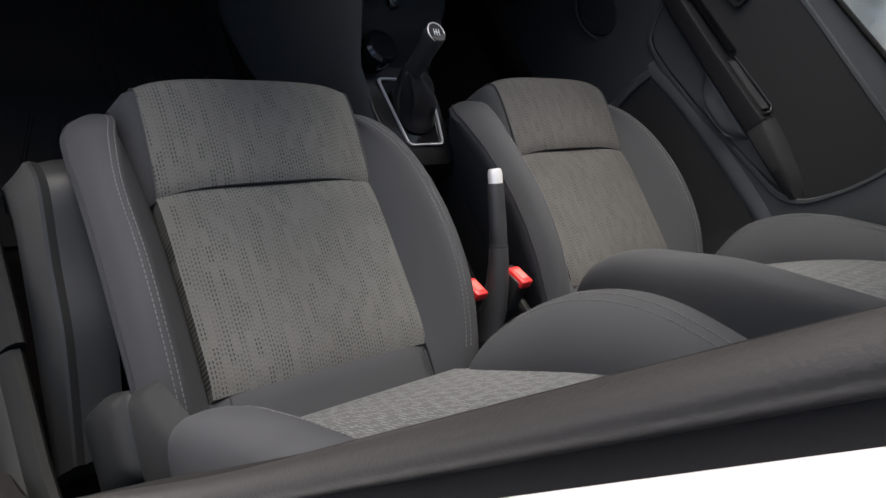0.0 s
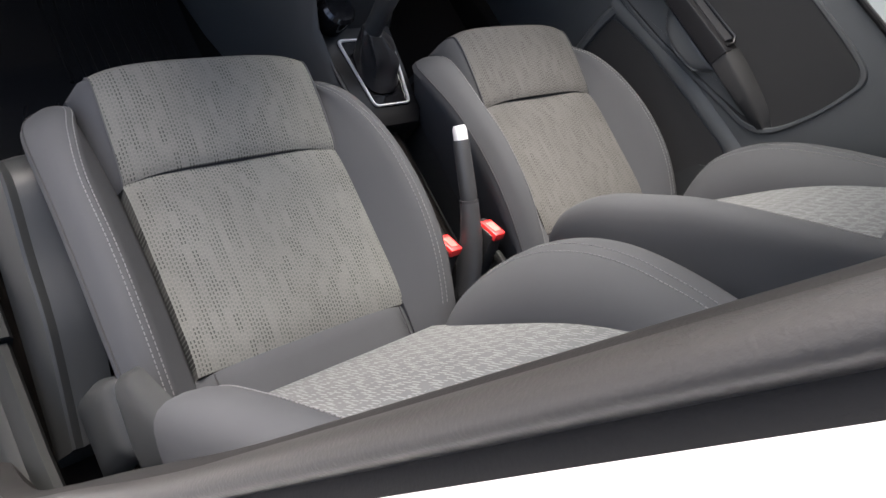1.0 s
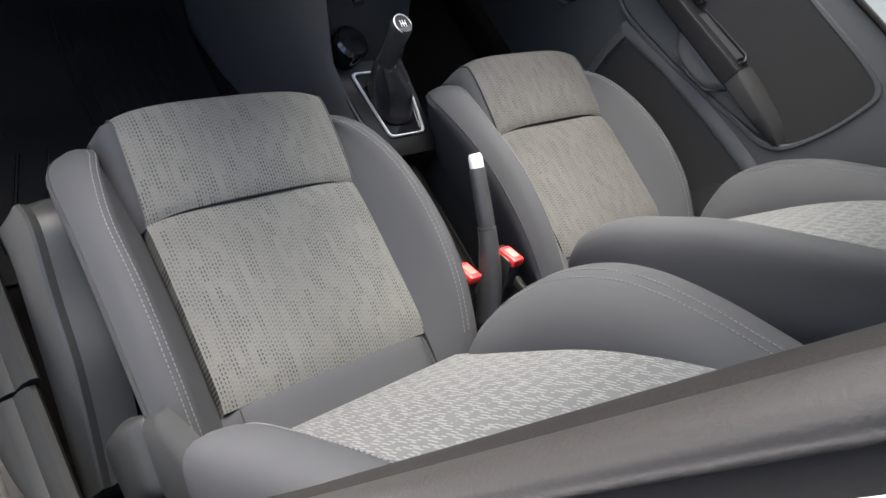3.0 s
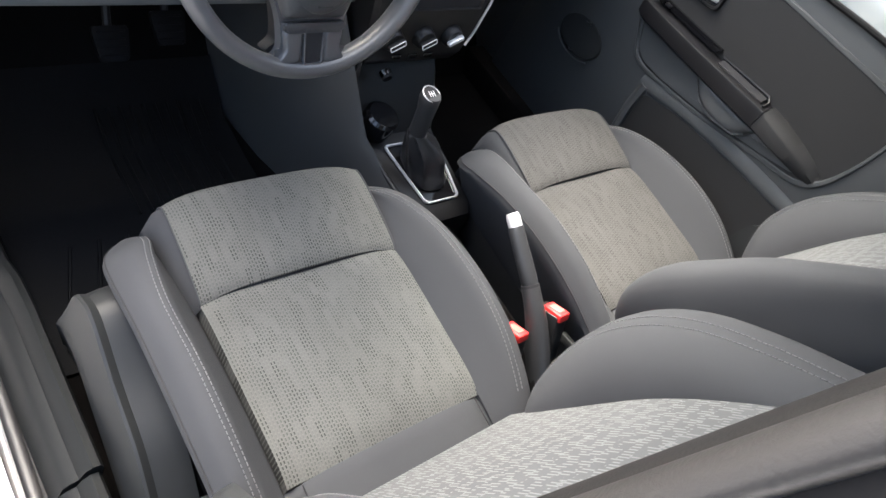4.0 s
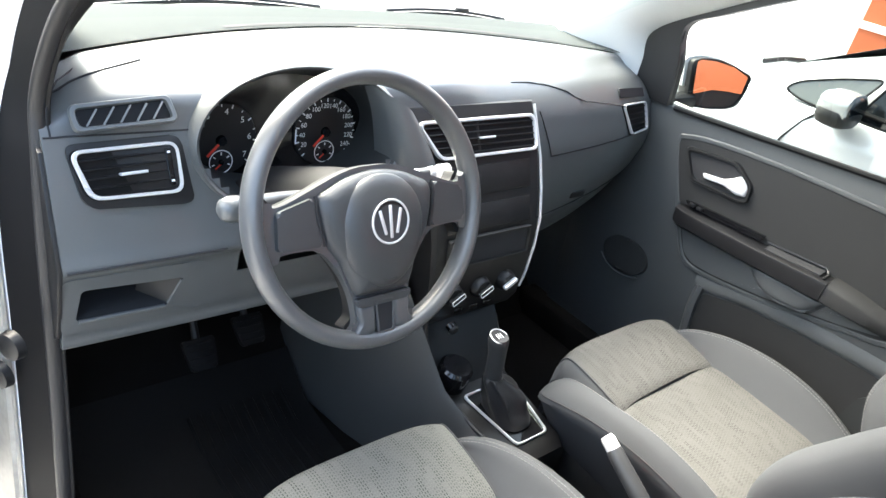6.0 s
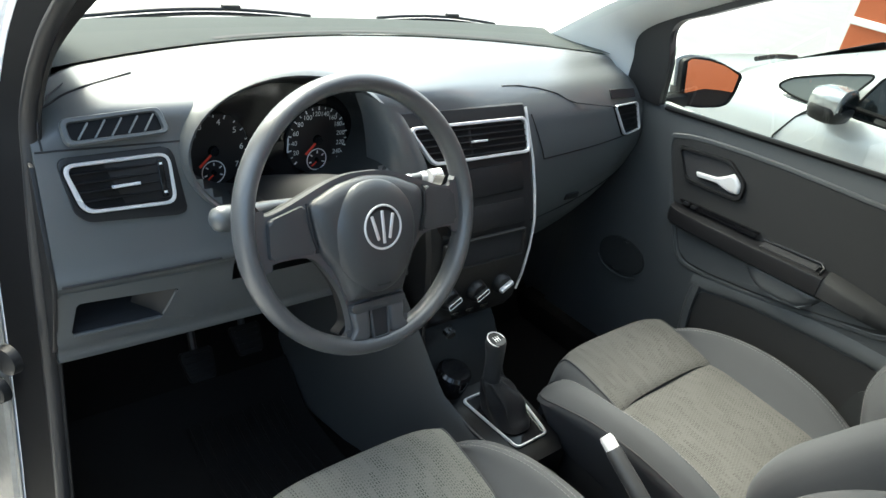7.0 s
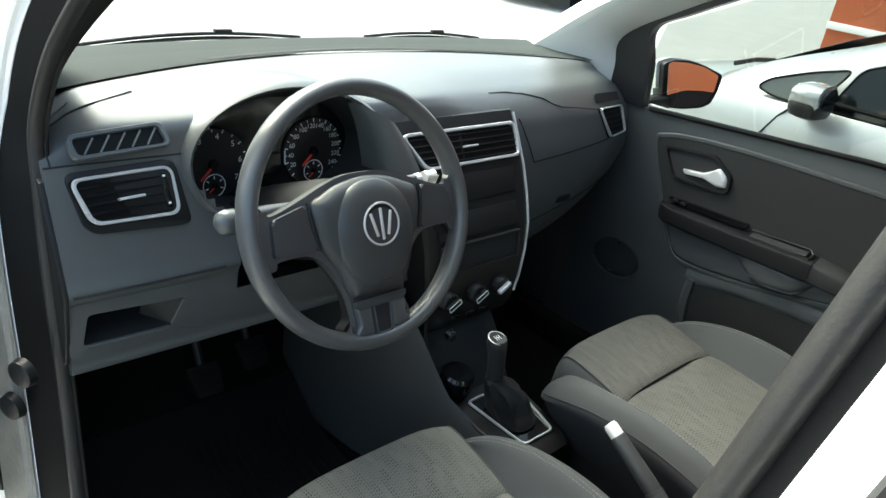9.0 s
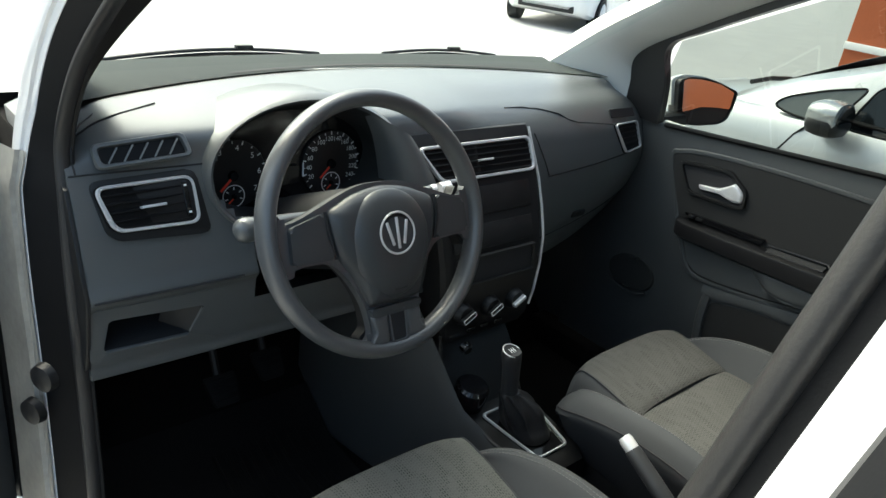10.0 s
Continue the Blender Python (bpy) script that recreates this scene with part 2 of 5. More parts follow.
def rounded(corners, r, n=5):
    """A polygon with its corners rounded by about r."""
    out = []
    c = [Vector(p) for p in corners]
    for i, p in enumerate(c):
        a, b = c[i - 1], c[(i + 1) % len(c)]
        da, db = (a - p), (b - p)
        ra = min(r, da.length * 0.45, db.length * 0.45)
        s, e = p + da.normalized() * ra, p + db.normalized() * ra
        for k in range(n + 1):
            t = k / n
            out.append(tuple((1 - t) ** 2 * s + 2 * t * (1 - t) * p + t * t * e))
    return out


def ringframe(outer, inner, depth, to=None, bevel=0.0):
    """A frame between two outlines of equal count, in XY, raised by depth."""
    rings = [[(x, y, 0) for x, y in outer], [(x, y, depth) for x, y in outer], [(x, y, depth) for x, y in inner], [(x, y, 0) for x, y in inner]]
    if bevel:
        mid = lambda f: [((1 - f) * o[0] + f * i[0], (1 - f) * o[1] + f * i[1], depth) for o, i in zip(outer, inner)]
        rings[1:3] = [[(x, y, depth * 0.6) for x, y in outer], mid(0.2), mid(0.8), [(x, y, depth * 0.6) for x, y in inner]]
    bm = loft(rings + [rings[0]], True, False)
    bmesh.ops.remove_doubles(bm, verts=bm.verts, dist=1e-7)
    if to is not None:
        bmesh.ops.transform(bm, matrix=to, verts=bm.verts)
    return bm


def facing(at, normal, up=(0, 0, 1)):
    """A pose whose Z is normal and whose Y is as near up as can be."""
    z = Vector(normal).normalized()
    x = Vector(up).cross(z).normalized()
    y = z.cross(x)
    m = Matrix((x, y, z)).transposed().to_4x4()
    return Matrix.Translation(at) @ m


def put(bm, m):
    bmesh.ops.transform(bm, matrix=m, verts=bm.verts)
    return bm


def dashes(points, length, gap, radius):
    """Stitches laid along a line of points."""
    bm = bmesh.new()
    pts = [Vector(p) for p in points]
    dist = [0.0]
    for a, b in zip(pts, pts[1:]):
        dist.append(dist[-1] + (b - a).length)

    def at(d):
        for i in range(len(pts) - 1):
            if d <= dist[i + 1]:
                f = (d - dist[i]) / max(1e-9, dist[i + 1] - dist[i])
                return pts[i].lerp(pts[i + 1], f)
        return pts[-1]

    d = 0.0
    while d + length < dist[-1]:
        tube([at(d), at(d + length * 0.5), at(d + length)], radius, 5, bm)
        d += length + gap
    return bm


def text_bm(body, size, depth=0.0):
    cu = bpy.data.curves.new("lettering", "FONT")
    cu.body, cu.size, cu.extrude, cu.align_x, cu.align_y = body, size, depth, "CENTER", "CENTER"
    ob = bpy.data.objects.new("lettering", cu)
    me = ob.to_mesh()
    bm = bmesh.new()
    bm.from_mesh(me)
    ob.to_mesh_clear()
    bpy.data.objects.remove(ob)
    bpy.data.curves.remove(cu)
    return bm


def dome(outline, height, to=None, flat=4.0):
    """A softly crowned pad over an outline in XY."""
    n = len(outline)
    cx, cy = sum(p[0] for p in outline) / n, sum(p[1] for p in outline) / n
    rings = [[(x, y, 0) for x, y in outline]]
    for s in (.995, .98, .95, .90, .82, .7, .55, .38, .2, .06):
        rings.append([(cx + (x - cx) * s, cy + (y - cy) * s, height * (1 - s ** flat) ** .6) for x, y in outline])
    bm = loft(rings, True, True)
    if to is not None:
        bmesh.ops.transform(bm, matrix=to, verts=bm.verts)
    return bm


def smooth_loop(points, n=64):
    """A smooth closed outline through points."""
    k = [tuple(p) for p in points]
    pts = spline(k[-2:] + k + k[:2], (len(k) + 3) * 12 + 1)
    body = pts[24:24 + len(k) * 12]
    return [tuple(p) for p in body[::max(1, len(body) // n)]]


# ---- setting: forecourt ----
ground = part("ground", box((160, 160, 0.1), (0, 0, -0.05)), M_concrete)
tagged(ground, "pale smooth concrete forecourt floor in daylight", "ground", kind="structure")
FLOOR = 0.30


# ---- car body shell ----
car = thing("hatchback", (0, 0, 0), "white hatchback body shell seen through its open driver's door", "car")

OPENING = [(-.725, -.172, 1.50), (-.735, -.155, 1.40), (-.752, -.130, 1.25), (-.762, -.113, 1.15), (-.768, -.08, .98), (-.765, -.045, .78), (-.765, -.005, .58),
           (-.76, .05, .44), (-.755, .13, .375), (-.75, .25, .355), (-.74, .5, .35), (-.73, .65, .365), (-.724, .695, .44), (-.720, .712, .56),
           (-.712, .752, .74), (-.71, .773, .92), (-.705, .79, 1.04), (-.70, .799, 1.118), (-.69, .750, 1.212), (-.677, .69, 1.282), (-.665, .59, 1.36), (-.66, .45, 1.44), (-.665, .2, 1.53),
           (-.69, -.03, 1.575), (-.705, -.14, 1.56)]


WHITE = .037


def strip(y, z):
    """How much wider the black weatherstrip is beside the dashboard, narrowing up the windscreen pillar."""
    t = min(1.0, max(0.0, (y - .40) / .22))
    u = min(1.0, max(0.0, (z - 1.04) / .1))
    return .055 * t * t * (3 - 2 * t) * (1 - .52 * u * u * (3 - 2 * u))


def opening_rows(section, keep=None, n=160):
    """Rings along the door opening; section: (outward from the opening, inward into the car) pairs."""
    pts = spline(OPENING + [OPENING[0]], n)
    c = np.array([-0.72, 0.42, 0.9])
    rows = []
    for i in range(n):
        d = pts[(i + 1) % n] - pts[i - 1] if 0 < i < n - 1 else pts[1] - pts[-2]
        d = d / np.linalg.norm(d)
        o = np.cross(d, (1.0, 0, 0))
        o /= np.linalg.norm(o)
        if np.dot(o, pts[i] - c) < 0:
            o = -o
        w = strip(pts[i][1], pts[i][2])
        rows.append([tuple(pts[i] + o * (a + (w if a > .015 else 0)) + np.array((b - (w * .55 if a > .015 else 0), 0, 0))) for a, b in section])
    return rows


def oval(a, b, ra, rb, n=14, p=2.0):
    out = []
    for k in range(n):
        t = 2 * math.pi * k / n
        c, s = math.cos(t), math.sin(t)
        out.append((a + ra * math.copysign(abs(c) ** (2 / p), c), b + rb * math.copysign(abs(s) ** (2 / p), s)))
    return out


part("door_seal", loft(opening_rows(oval(.007, .004, .007, .011)), True, False), M_seal, car, "soft dark grey rubber door seal")
part("seal_groove", loft(opening_rows([(.011, .012), (.013, -.001), (.020, -.004)]), False), M_rubber, car)
part("door_frame_flange", loft(opening_rows([(.019, .006), (.020, -.005), (.024, -.007), (.030, -.008), (.032, -.012), (WHITE, -.014), (.058, -.0155)]), False), M_white, car)
centre_rows = [r for r in opening_rows([(WHITE - .002, -.012), (WHITE, -.0185), (WHITE + .006, -.0195), (.16, -.024)]) if r[0][1] < .12]
cut = max(range(len(centre_rows) - 1), key=lambda k: abs(centre_rows[k + 1][0][2] - centre_rows[k][0][2]) + abs(centre_rows[k + 1][0][1] - centre_rows[k][0][1]))
centre_rows = centre_rows[cut + 1:] + centre_rows[:cut + 1]
part("black_pillar_panel", loft(centre_rows, False), M_black, car)
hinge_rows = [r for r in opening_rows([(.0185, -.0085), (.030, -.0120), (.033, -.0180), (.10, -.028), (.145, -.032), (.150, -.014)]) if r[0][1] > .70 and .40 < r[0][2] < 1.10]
part("hinge_pillar", loft(hinge_rows, False), M_hinge, car, "dusty white hinge pillar, darkened in colour for its shade")
for sx in (-1, 1):
    part("front_wing", loft([[(sx * .70, y, zb), (sx * w, y, zb), (sx * (w + .01), y, .7), (sx * (w - .01), y, zt - .06), (sx * (w - .05), y, zt)] for y, w, zb, zt in ((1.06, .79, .25, 1.04), (1.2, .80, .50, 1.03), (1.5, .80, .62, 1.0), (1.8, .78, .50, .93), (2.0, .70, .30, .82))], False), M_white, car)
for x, y, z in ((-.758, .742, .797), (-.764, .812, .695)):
    part("hinge_bolt", put(tube([(0, 0, 0), (0, 0, .012), (0, 0, .016)], [.022, .020, .012], 18), facing((x, y, z), (-1, -.5, 0))), M_black, car)
trim_rows = []
for r in opening_rows([(.003, .012), (.001, .02), (.003, .04), (.04, .06), (.12, .065)]):
    # flat against the pillar where the end of the dashboard meets it
    near = min(1.0, max(0.0, (1.32 - r[0][2]) / .12)) if r[0][1] > .5 else 0.0
    trim_rows.append([(x - near * d, y, z) for (x, y, z), d in zip(r, (0, .004, .022, .045, .05))])
part("inner_pillar_trim", loft(trim_rows, False), M_pillar, car)

# floor, tunnel, firewall
part("floor_pan", box((1.46, 2.9, 0.04), (0, -.25, FLOOR - .02), .005), M_carpet, car)
part("tunnel", loft([[(-.05, y, FLOOR - .01), (-.035, y, h), (-.01, y, h + .03), (.09, y, h + .03), (.125, y, h), (.14, y, FLOOR - .01)] for y, h in ((-1.0, .40), (.3, .42), (.6, .44), (1.2, .5))], True), M_carpet, car)
part("firewall", loft([[(-.72, .98, FLOOR), (-.72, 1.16, .5), (-.72, 1.2, 1.08)], [(.72, .98, FLOOR), (.72, 1.16, .5), (.72, 1.2, 1.08)]], False), M_carpet, car)
# roof and rear
part("roof_skin", loft([[(x, y, 1.61 - .05 * (x / .62) ** 2 - dz) for x in np.linspace(-.66, .66, 15)] for y, dz in ((.40, .03), (.2, .01), (-.3, 0), (-1.0, .02), (-1.7, .08))], False), M_white, car)
part("headliner", loft([[(x, y, 1.585 - .05 * (x / .62) ** 2 - dz) for x in np.linspace(-.65, .65, 15)] for y, dz in ((.42, .03), (.2, .01), (-.3, 0), (-1.0, .02), (-1.7, .08))], False), M_headliner, car)
for sx in (-1, 1):
    part("rear_side_panel", box((.10, 1.5, .75), (sx * .74, -.98, .70), .03), M_white, car)
    part("rear_side_trim", box((.02, 1.45, .70), (sx * .675, -.98, .70), .01), M_door, car)
    part("rear_pillar", loft([[(sx * .74, y, 1.05), (sx * .62, y2, 1.5)] for y, y2 in ((-1.25, -1.3), (-1.8, -1.7))], False), M_trimgrey, car)
part("tailgate", box((1.5, .10, .75), (0, -1.75, .70), .03), M_white, car)
for sx in (-1, 1):
    part("rear_side_window", loft([[(sx * .74, y, 1.06), (sx * .66, y, 1.52)] for y in (-.24, -1.27)], False), M_tint, car)
part("rear_window", loft([[(x, -1.76, 1.06), (x * .9, -1.66, 1.52)] for x in (-.72, .72)], False), M_tint, car)
# bonnet and windscreen
part("bonnet", loft([[(x, y, z - .10 * (x / .75) ** 2) for x in np.linspace(-.75, .75, 15)] for y, z in ((1.22, 1.07), (1.5, 1.04), (1.8, .97), (2.05, .85), (2.12, .6))], False), M_white, car)


def screen_base(x):
    return 1.205 - 0.15 * x * x


glassy = part("windscreen", loft([[(x, screen_base(x) + .0, 1.10 - .02 * x * x) for x in np.linspace(-.66, .66, 13)], [(x * .86, .43 - .03 * x * x, 1.58 - .05 * x * x) for x in np.linspace(-.66, .66, 13)]], False), M_glass, car)
glassy.visible_shadow = False
W_EDGE = [(.615, 1.15, 1.105), (.60, 1.06, 1.165), (.585, .93, 1.255), (.57, .78, 1.345), (.545, .58, 1.46), (.53, .42, 1.56)]
D_EDGE = [(.690, .885, 1.055), (.688, .882, 1.13), (.683, .874, 1.205), (.672, .72, 1.295), (.658, .50, 1.41), (.645, .30, 1.51)]
for sx in (-1, 1):
    rows = []
    for w, d in zip(spline(W_EDGE, 24), spline(D_EDGE, 24)):
        d = d - np.array((.006 if sx < 0 else 0, 0, 0))
        m = (w + d) / 2 + np.array((-.012, -.012, .004))
        q = [w, (w + m) / 2 + np.array((-.004, -.004, 0)), m, (d + m) / 2 + np.array((-.004, -.004, 0)), d, d + np.array((.025, .02, .01)), w + np.array((.04, .05, .02))]
        rows.append([(sx * p[0], p[1], p[2]) for p in q])
    part("windscreen_pillar", loft(rows), M_trimgrey, car, "pale grey windscreen pillar trim")


# ---- dashboard ----
dash = thing("dashboard", (0, .9, .75), "dark grey moulded plastic dashboard of a small hatchback", "dashboard")


def on_dash(name, bm, m, parent=None, label="", smooth=True):
    if parent is None:
        put(bm, Matrix.Translation((0, -.9, -.75)))
        parent = dash
    else:
        put(bm, Matrix.Translation((0, -.9, -.75)))
    return part(name, bm, m, parent, label, smooth)


def dash_profile(x):
    e = (x / .7) ** 2
    w, r = screen_base(x), 1.09 - .42 * x * x
    drv = 1 / (1 + math.exp((x - .05) / .03))
    left = [(.82, 1.118), (.800, 1.104), (.788, 1.075), (.776, 1.052), (.748, .985), (.728, .93), (.716, .905), (.725, .886), (.730, .84), (.740, .785), (.764, .758)]
    right = [(.87, 1.118), (.820, 1.100), (.782, 1.06), (.768, 1.02), (.760, .985), (.757, .95), (.757, .91), (.760, .87), (.768, .82), (.785, .765), (.83, .71)]
    up = max(0.0, (x - .3) / .38) ** 1.4 * .09
    right = [(y, z + up * min(1, max(0, (1.0 - z) / .20))) for y, z in right]
    front = [(drv * a[0] + (1 - drv) * b[0] + (.05 if x > 0 else .006) * e * e, drv * a[1] + (1 - drv) * b[1]) for a, b in zip(left, right)]
    near = front[0][0] + .010
    r = max(r, near + .03)
    rows = [(w, 1.10), (w - .05, 1.118), (r + .012, 1.122), (r, 1.133), (r - .30 * (r - near), 1.134), (r - .72 * (r - near), 1.130)] + front + [(1.0, .76)]
    sag = .022 * max(0.0, (x - .57) / .13) ** 2
    dip = .045 * max(0.0, (-x - .60) / .10) ** 2
    return [(y, z - sag * min(1, max(0, (z - 1.0) / .1)) - dip * min(1, max(0, (z - 1.075) / .05))) for y, z in rows]


dash_rows = [[(x, y, z) for y, z in dash_profile(x)] for x in np.linspace(-.70, .70, 113)]
shell = loft([[tuple(p) for p in spline(r, 90)] for r in dash_rows], True, True)


def is_void(c):
    if c.y > .88:
        return False
    pocket_hole = -.690 < c.x < -.530 and .806 < c.z < .874
    dials = ((c.x + .325) / .176) ** 2 + ((c.z - 1.045) / .095) ** 2 < 1
    column = -.452 < c.x < -.262 and .855 < c.z < .965
    return pocket_hole or dials or column


bmesh.ops.delete(shell, geom=[f for f in shell.faces if is_void(f.calc_center_median())], context="FACES")
on_dash("dash_moulding", shell, M_dash)

on_dash("end_cover", plate([(-y, z) for y, z in ((.830, 1.068), (.784, 1.052), (.742, .955), (.722, .905), (.735, .835), (.748, .785), (.775, .762), (.955, .762), (.955, 1.068))], .006, .002, facing((-.7005, 0, 0), (-1, 0, 0))), M_black, None, "black cover on the end of the dashboard")
def dash_front(x, z):
    """How far forward the dash face lies at x and height z."""
    rows = spline(dash_profile(x), 140)[60:]
    k = int(np.argmin(np.abs(rows[:, 1] - z)))
    return rows[k][0]


# left air vent
V1 = [(-.675, .778, 1.054), (-.53, .787, 1.054), (-.529, .756, .987), (-.657, .75, .993)]


def vent(corners, parent_label, slats, tab=True, r=.018, rim=.0075):
    c = [Vector(p) for p in corners]
    mid = sum(c, Vector()) / 4
    xa = ((c[1] - c[0]) + (c[2] - c[3])).normalized()
    n = xa.cross((c[0] - c[3]) + (c[1] - c[2])).normalized()
    if n.y > 0:
        n = -n
    to = facing(mid + n * .004, n)
    inv = to.inverted()
    flat = [(inv @ p).to_2d() for p in c]
    outer = rounded(flat, r)
    inner = rounded([Vector((p.x - math.copysign(rim, p.x), p.y - math.copysign(rim * .87, p.y))) for p in flat], r * .7)
    holder = on_dash("air_vent", plate(rounded([p * 1.03 for p in flat], r), -.035, to=to), M_vent, None, parent_label)
    on_dash("vent_frame", ringframe(outer, inner, .006, to, .002), M_silver, holder, "satin silver vent surround")
    lo, hi = min(p.y for p in flat), max(p.y for p in flat)
    for k in range(slats):
        y = lo + (hi - lo) * (k + 1) / (slats + 1)
        f = (y - lo) / (hi - lo)
        xl, xr = flat[3].x * (1 - f) + flat[0].x * f + .008, flat[2].x * (1 - f) + flat[1].x * f - .008
        on_dash("slat", put(box((xr - xl, .002, .014), ((xl + xr) / 2, y, -.002), .0006, 1, (25, 0, 0)), to), M_vent, holder)
    if tab and r < .03 and len(corners) == 4 and corners[0][0] < -.5:
        wheel_at = (max(p.x for p in flat) - .0165, (lo + hi) / 2 + .002, .0)
        tw = on_dash("thumb_wheel", put(box((.009, (hi - lo) * .72, .010), wheel_at, .002), to), M_gloss, holder)
        for k in (-1, 1):
            on_dash("wheel_mark", put(box((.004, .003, .001), (wheel_at[0], wheel_at[1] + k * (hi - lo) * .27, .0055)), to), M_mark, tw)
    if tab:
        on_dash("vent_tab", put(box((.036, .004, .012), (0, -.002, .006), .001), to), M_silver, holder)
    return holder, to


BEZEL = facing((-.600, .7675, 1.022), (0, -.90, .40))
on_dash("vent_bezel", plate(rounded([(-.078, .042), (.074, .046), (.084, -.049), (.070, -.053), (-.051, -.045), (-.065, -.032)], .016), .0045, .002, BEZEL), M_black, None, "black bezel round the side vent")
vent(V1, "black louvred side air vent with silver surround", 5, rim=.006)
vent([(x, dash_front(x, z) - .001, z) for x, z in ((.522, 1.055), (.640, 1.052), (.660, .984), (.575, .980))], "black louvred side air vent with silver surround", 5, False, .014, .0045)
# defroster grille above the left vent
to = facing((-.598, .787, 1.094), (0, -.8, .6))
DEF_OUT, DEF_IN = rounded([(-.070, .017), (.062, .026), (.069, -.012), (-.068, -.020)], .011), rounded([(-.062, .010), (.054, .019), (.060, -.007), (-.059, -.013)], .007)
on_dash("side_defroster", ringframe(DEF_OUT, DEF_IN, .007, to, .003), M_dash, None, "raised grey rim of the side demister outlet")
holder = on_dash("defroster_slot", plate(DEF_IN, .0022, 0, to), M_vent)
for k in range(5):
    on_dash("defroster_rib", put(box((.0024, .029 - .002 * (k == 0), .0035), (-.043 + k * .0215, -.001 + k * .0014, .004), .0006, 1, (0, 0, -36)), to), M_rib, holder)

# instrument binnacle
def ovalring(cx, cz, a, b, y, n=48, tilt=.0):
    return [(cx + a * math.cos(t), y + tilt * math.sin(t), cz + b * math.sin(t)) for t in (2 * math.pi * k / n for k in range(n))]


CX = -.325
on_dash("instrument_hood", loft([ovalring(CX, .985, .192, .108, 1.04), ovalring(CX, 1.034, .194, .118, .90, tilt=.02), ovalring(CX, 1.046, .193, .117, .80, tilt=.03), ovalring(CX, 1.047, .191, .115, .768, tilt=.034), ovalring(CX, 1.046, .186, .110, .758, tilt=.034), ovalring(CX, 1.045, .181, .106, .762, tilt=.034)], True, False), M_dash)
on_dash("instrument_bezel", loft([ovalring(CX, 1.045, .1812, .1062, .762, tilt=.034), ovalring(CX, 1.043, .175, .099, .78, tilt=.03), ovalring(CX, 1.03, .168, .087, .874)], True, False), M_trim, None, "black inner bezel of the instrument hood")
cluster = on_dash("instrument_face", plate([(.172 * math.cos(t), .090 * math.sin(t)) for t in (2 * math.pi * k / 48 for k in range(48))], .004, 0, facing((CX, .876, 1.03), (0, -1, .08))), M_gloss, None, "black instrument cluster with two round dials")

# steering wheel
HUB = (-.3575, .537, 1.044)
wheel = thing("steering_wheel", (0, 0, 0), "dark grey three-spoke steering wheel with moulded rim", "steering wheel")
wheel.matrix_world = facing(HUB, (0, -math.cos(radians(22.25)), math.sin(radians(22.25))))
ring = [(0.179 * math.cos(t), 0.179 * math.sin(t), 0) for t in (2 * math.pi * k / 96 for k in range(96))]
part("rim", tube(ring, .0127, 20, None, 1.45, True), M_wheel, wheel, "moulded grey rim")
half = [(0, .061), (.03, .0595), (.06, .052), (.10, .037), (.135, .025), (.154, .024), (.168, .038), (.175, .0), (.168, -.060), (.152, -.040), (.12, -.037), (.092, -.042), (.070, -.066), (.052, -.10), (.045, -.132), (.046, -.152), (.058, -.168), (0, -.178)]
FLANGE = smooth_loop(half + [(-x, y) for x, y in half[-2:0:-1]], 180)
part("spoke_frame", plate(FLANGE, .014, .006, Matrix.Translation((0, 0, -.010)), 4), M_wheel, wheel)
part("hub_back", plate([(x * .94, y * .94) for x, y in FLANGE], -.022, 0, Matrix.Translation((0, 0, -.0095))), M_black, wheel)
half = [(0, .056), (.04, .051), (.070, .040), (.091, .028), (.092, .0), (.082, -.034), (.062, -.066), (.047, -.104), (.036, -.112), (0, -.113)]
PAD = smooth_loop(half + [(-x, y) for x, y in half[-2:0:-1]], 140)
part("airbag_cover", dome(PAD, .024, Matrix.Translation((0, 0, .002)), 7), M_pad, wheel)
BOSS = [(.0665 * math.cos(t), -.013 + (.064 if math.sin(t) > 0 else .090) * math.sin(t)) for t in (2 * math.pi * k / 72 for k in range(72))]
part("cover_boss", dome(BOSS, .020, Matrix.Translation((0, 0, .0185)), 3.2), M_pad, wheel)
EMBLEM = (0, -.012, .0385)
part("emblem_ring", tube([(.0290 * math.cos(t), EMBLEM[1] + .0290 * math.sin(t), EMBLEM[2]) for t in (2 * math.pi * k / 40 for k in range(40))], .0016, 8, closed=True), M_silver, wheel)
part("steering_column", tube([(0, 0, -.01), (0, 0, -.09), (0, -.01, -.25)], [.05, .055, .06], 20), M_black, wheel)

# ---- centre stack and console ----
stack = on_dash("fascia", loft([[(-.085 + k - w, y, z), (-.078 + k - w, y - .008, z), (.198 - k, y - .008, z), (.206 - k, y, z), (.2 - k, y + .14, z), (-.08 + k - w, y + .14, z)]
                 for y, z, k, w in ((.795, 1.08, 0, .05), (.782, 1.06, 0, .045), (.742, .985, 0, .005), (.712, .91, .0, 0), (.690, .84, .003, 0), (.682, .76, .01, 0), (.680, .69, .02, 0), (.69, .665, .028, 0))]), M_black, None, "black plastic centre stack")
vent([(-.112, .772, 1.060), (.193, .772, 1.060), (.193, .737, .995), (-.070, .737, .995)], "pair of black centre air vents with silver surround", 5)
on_dash("vent_divider", box((.010, .012, .058), (.034, .7565, 1.0275), .002, 2, (-28, 0, 0)), M_black)
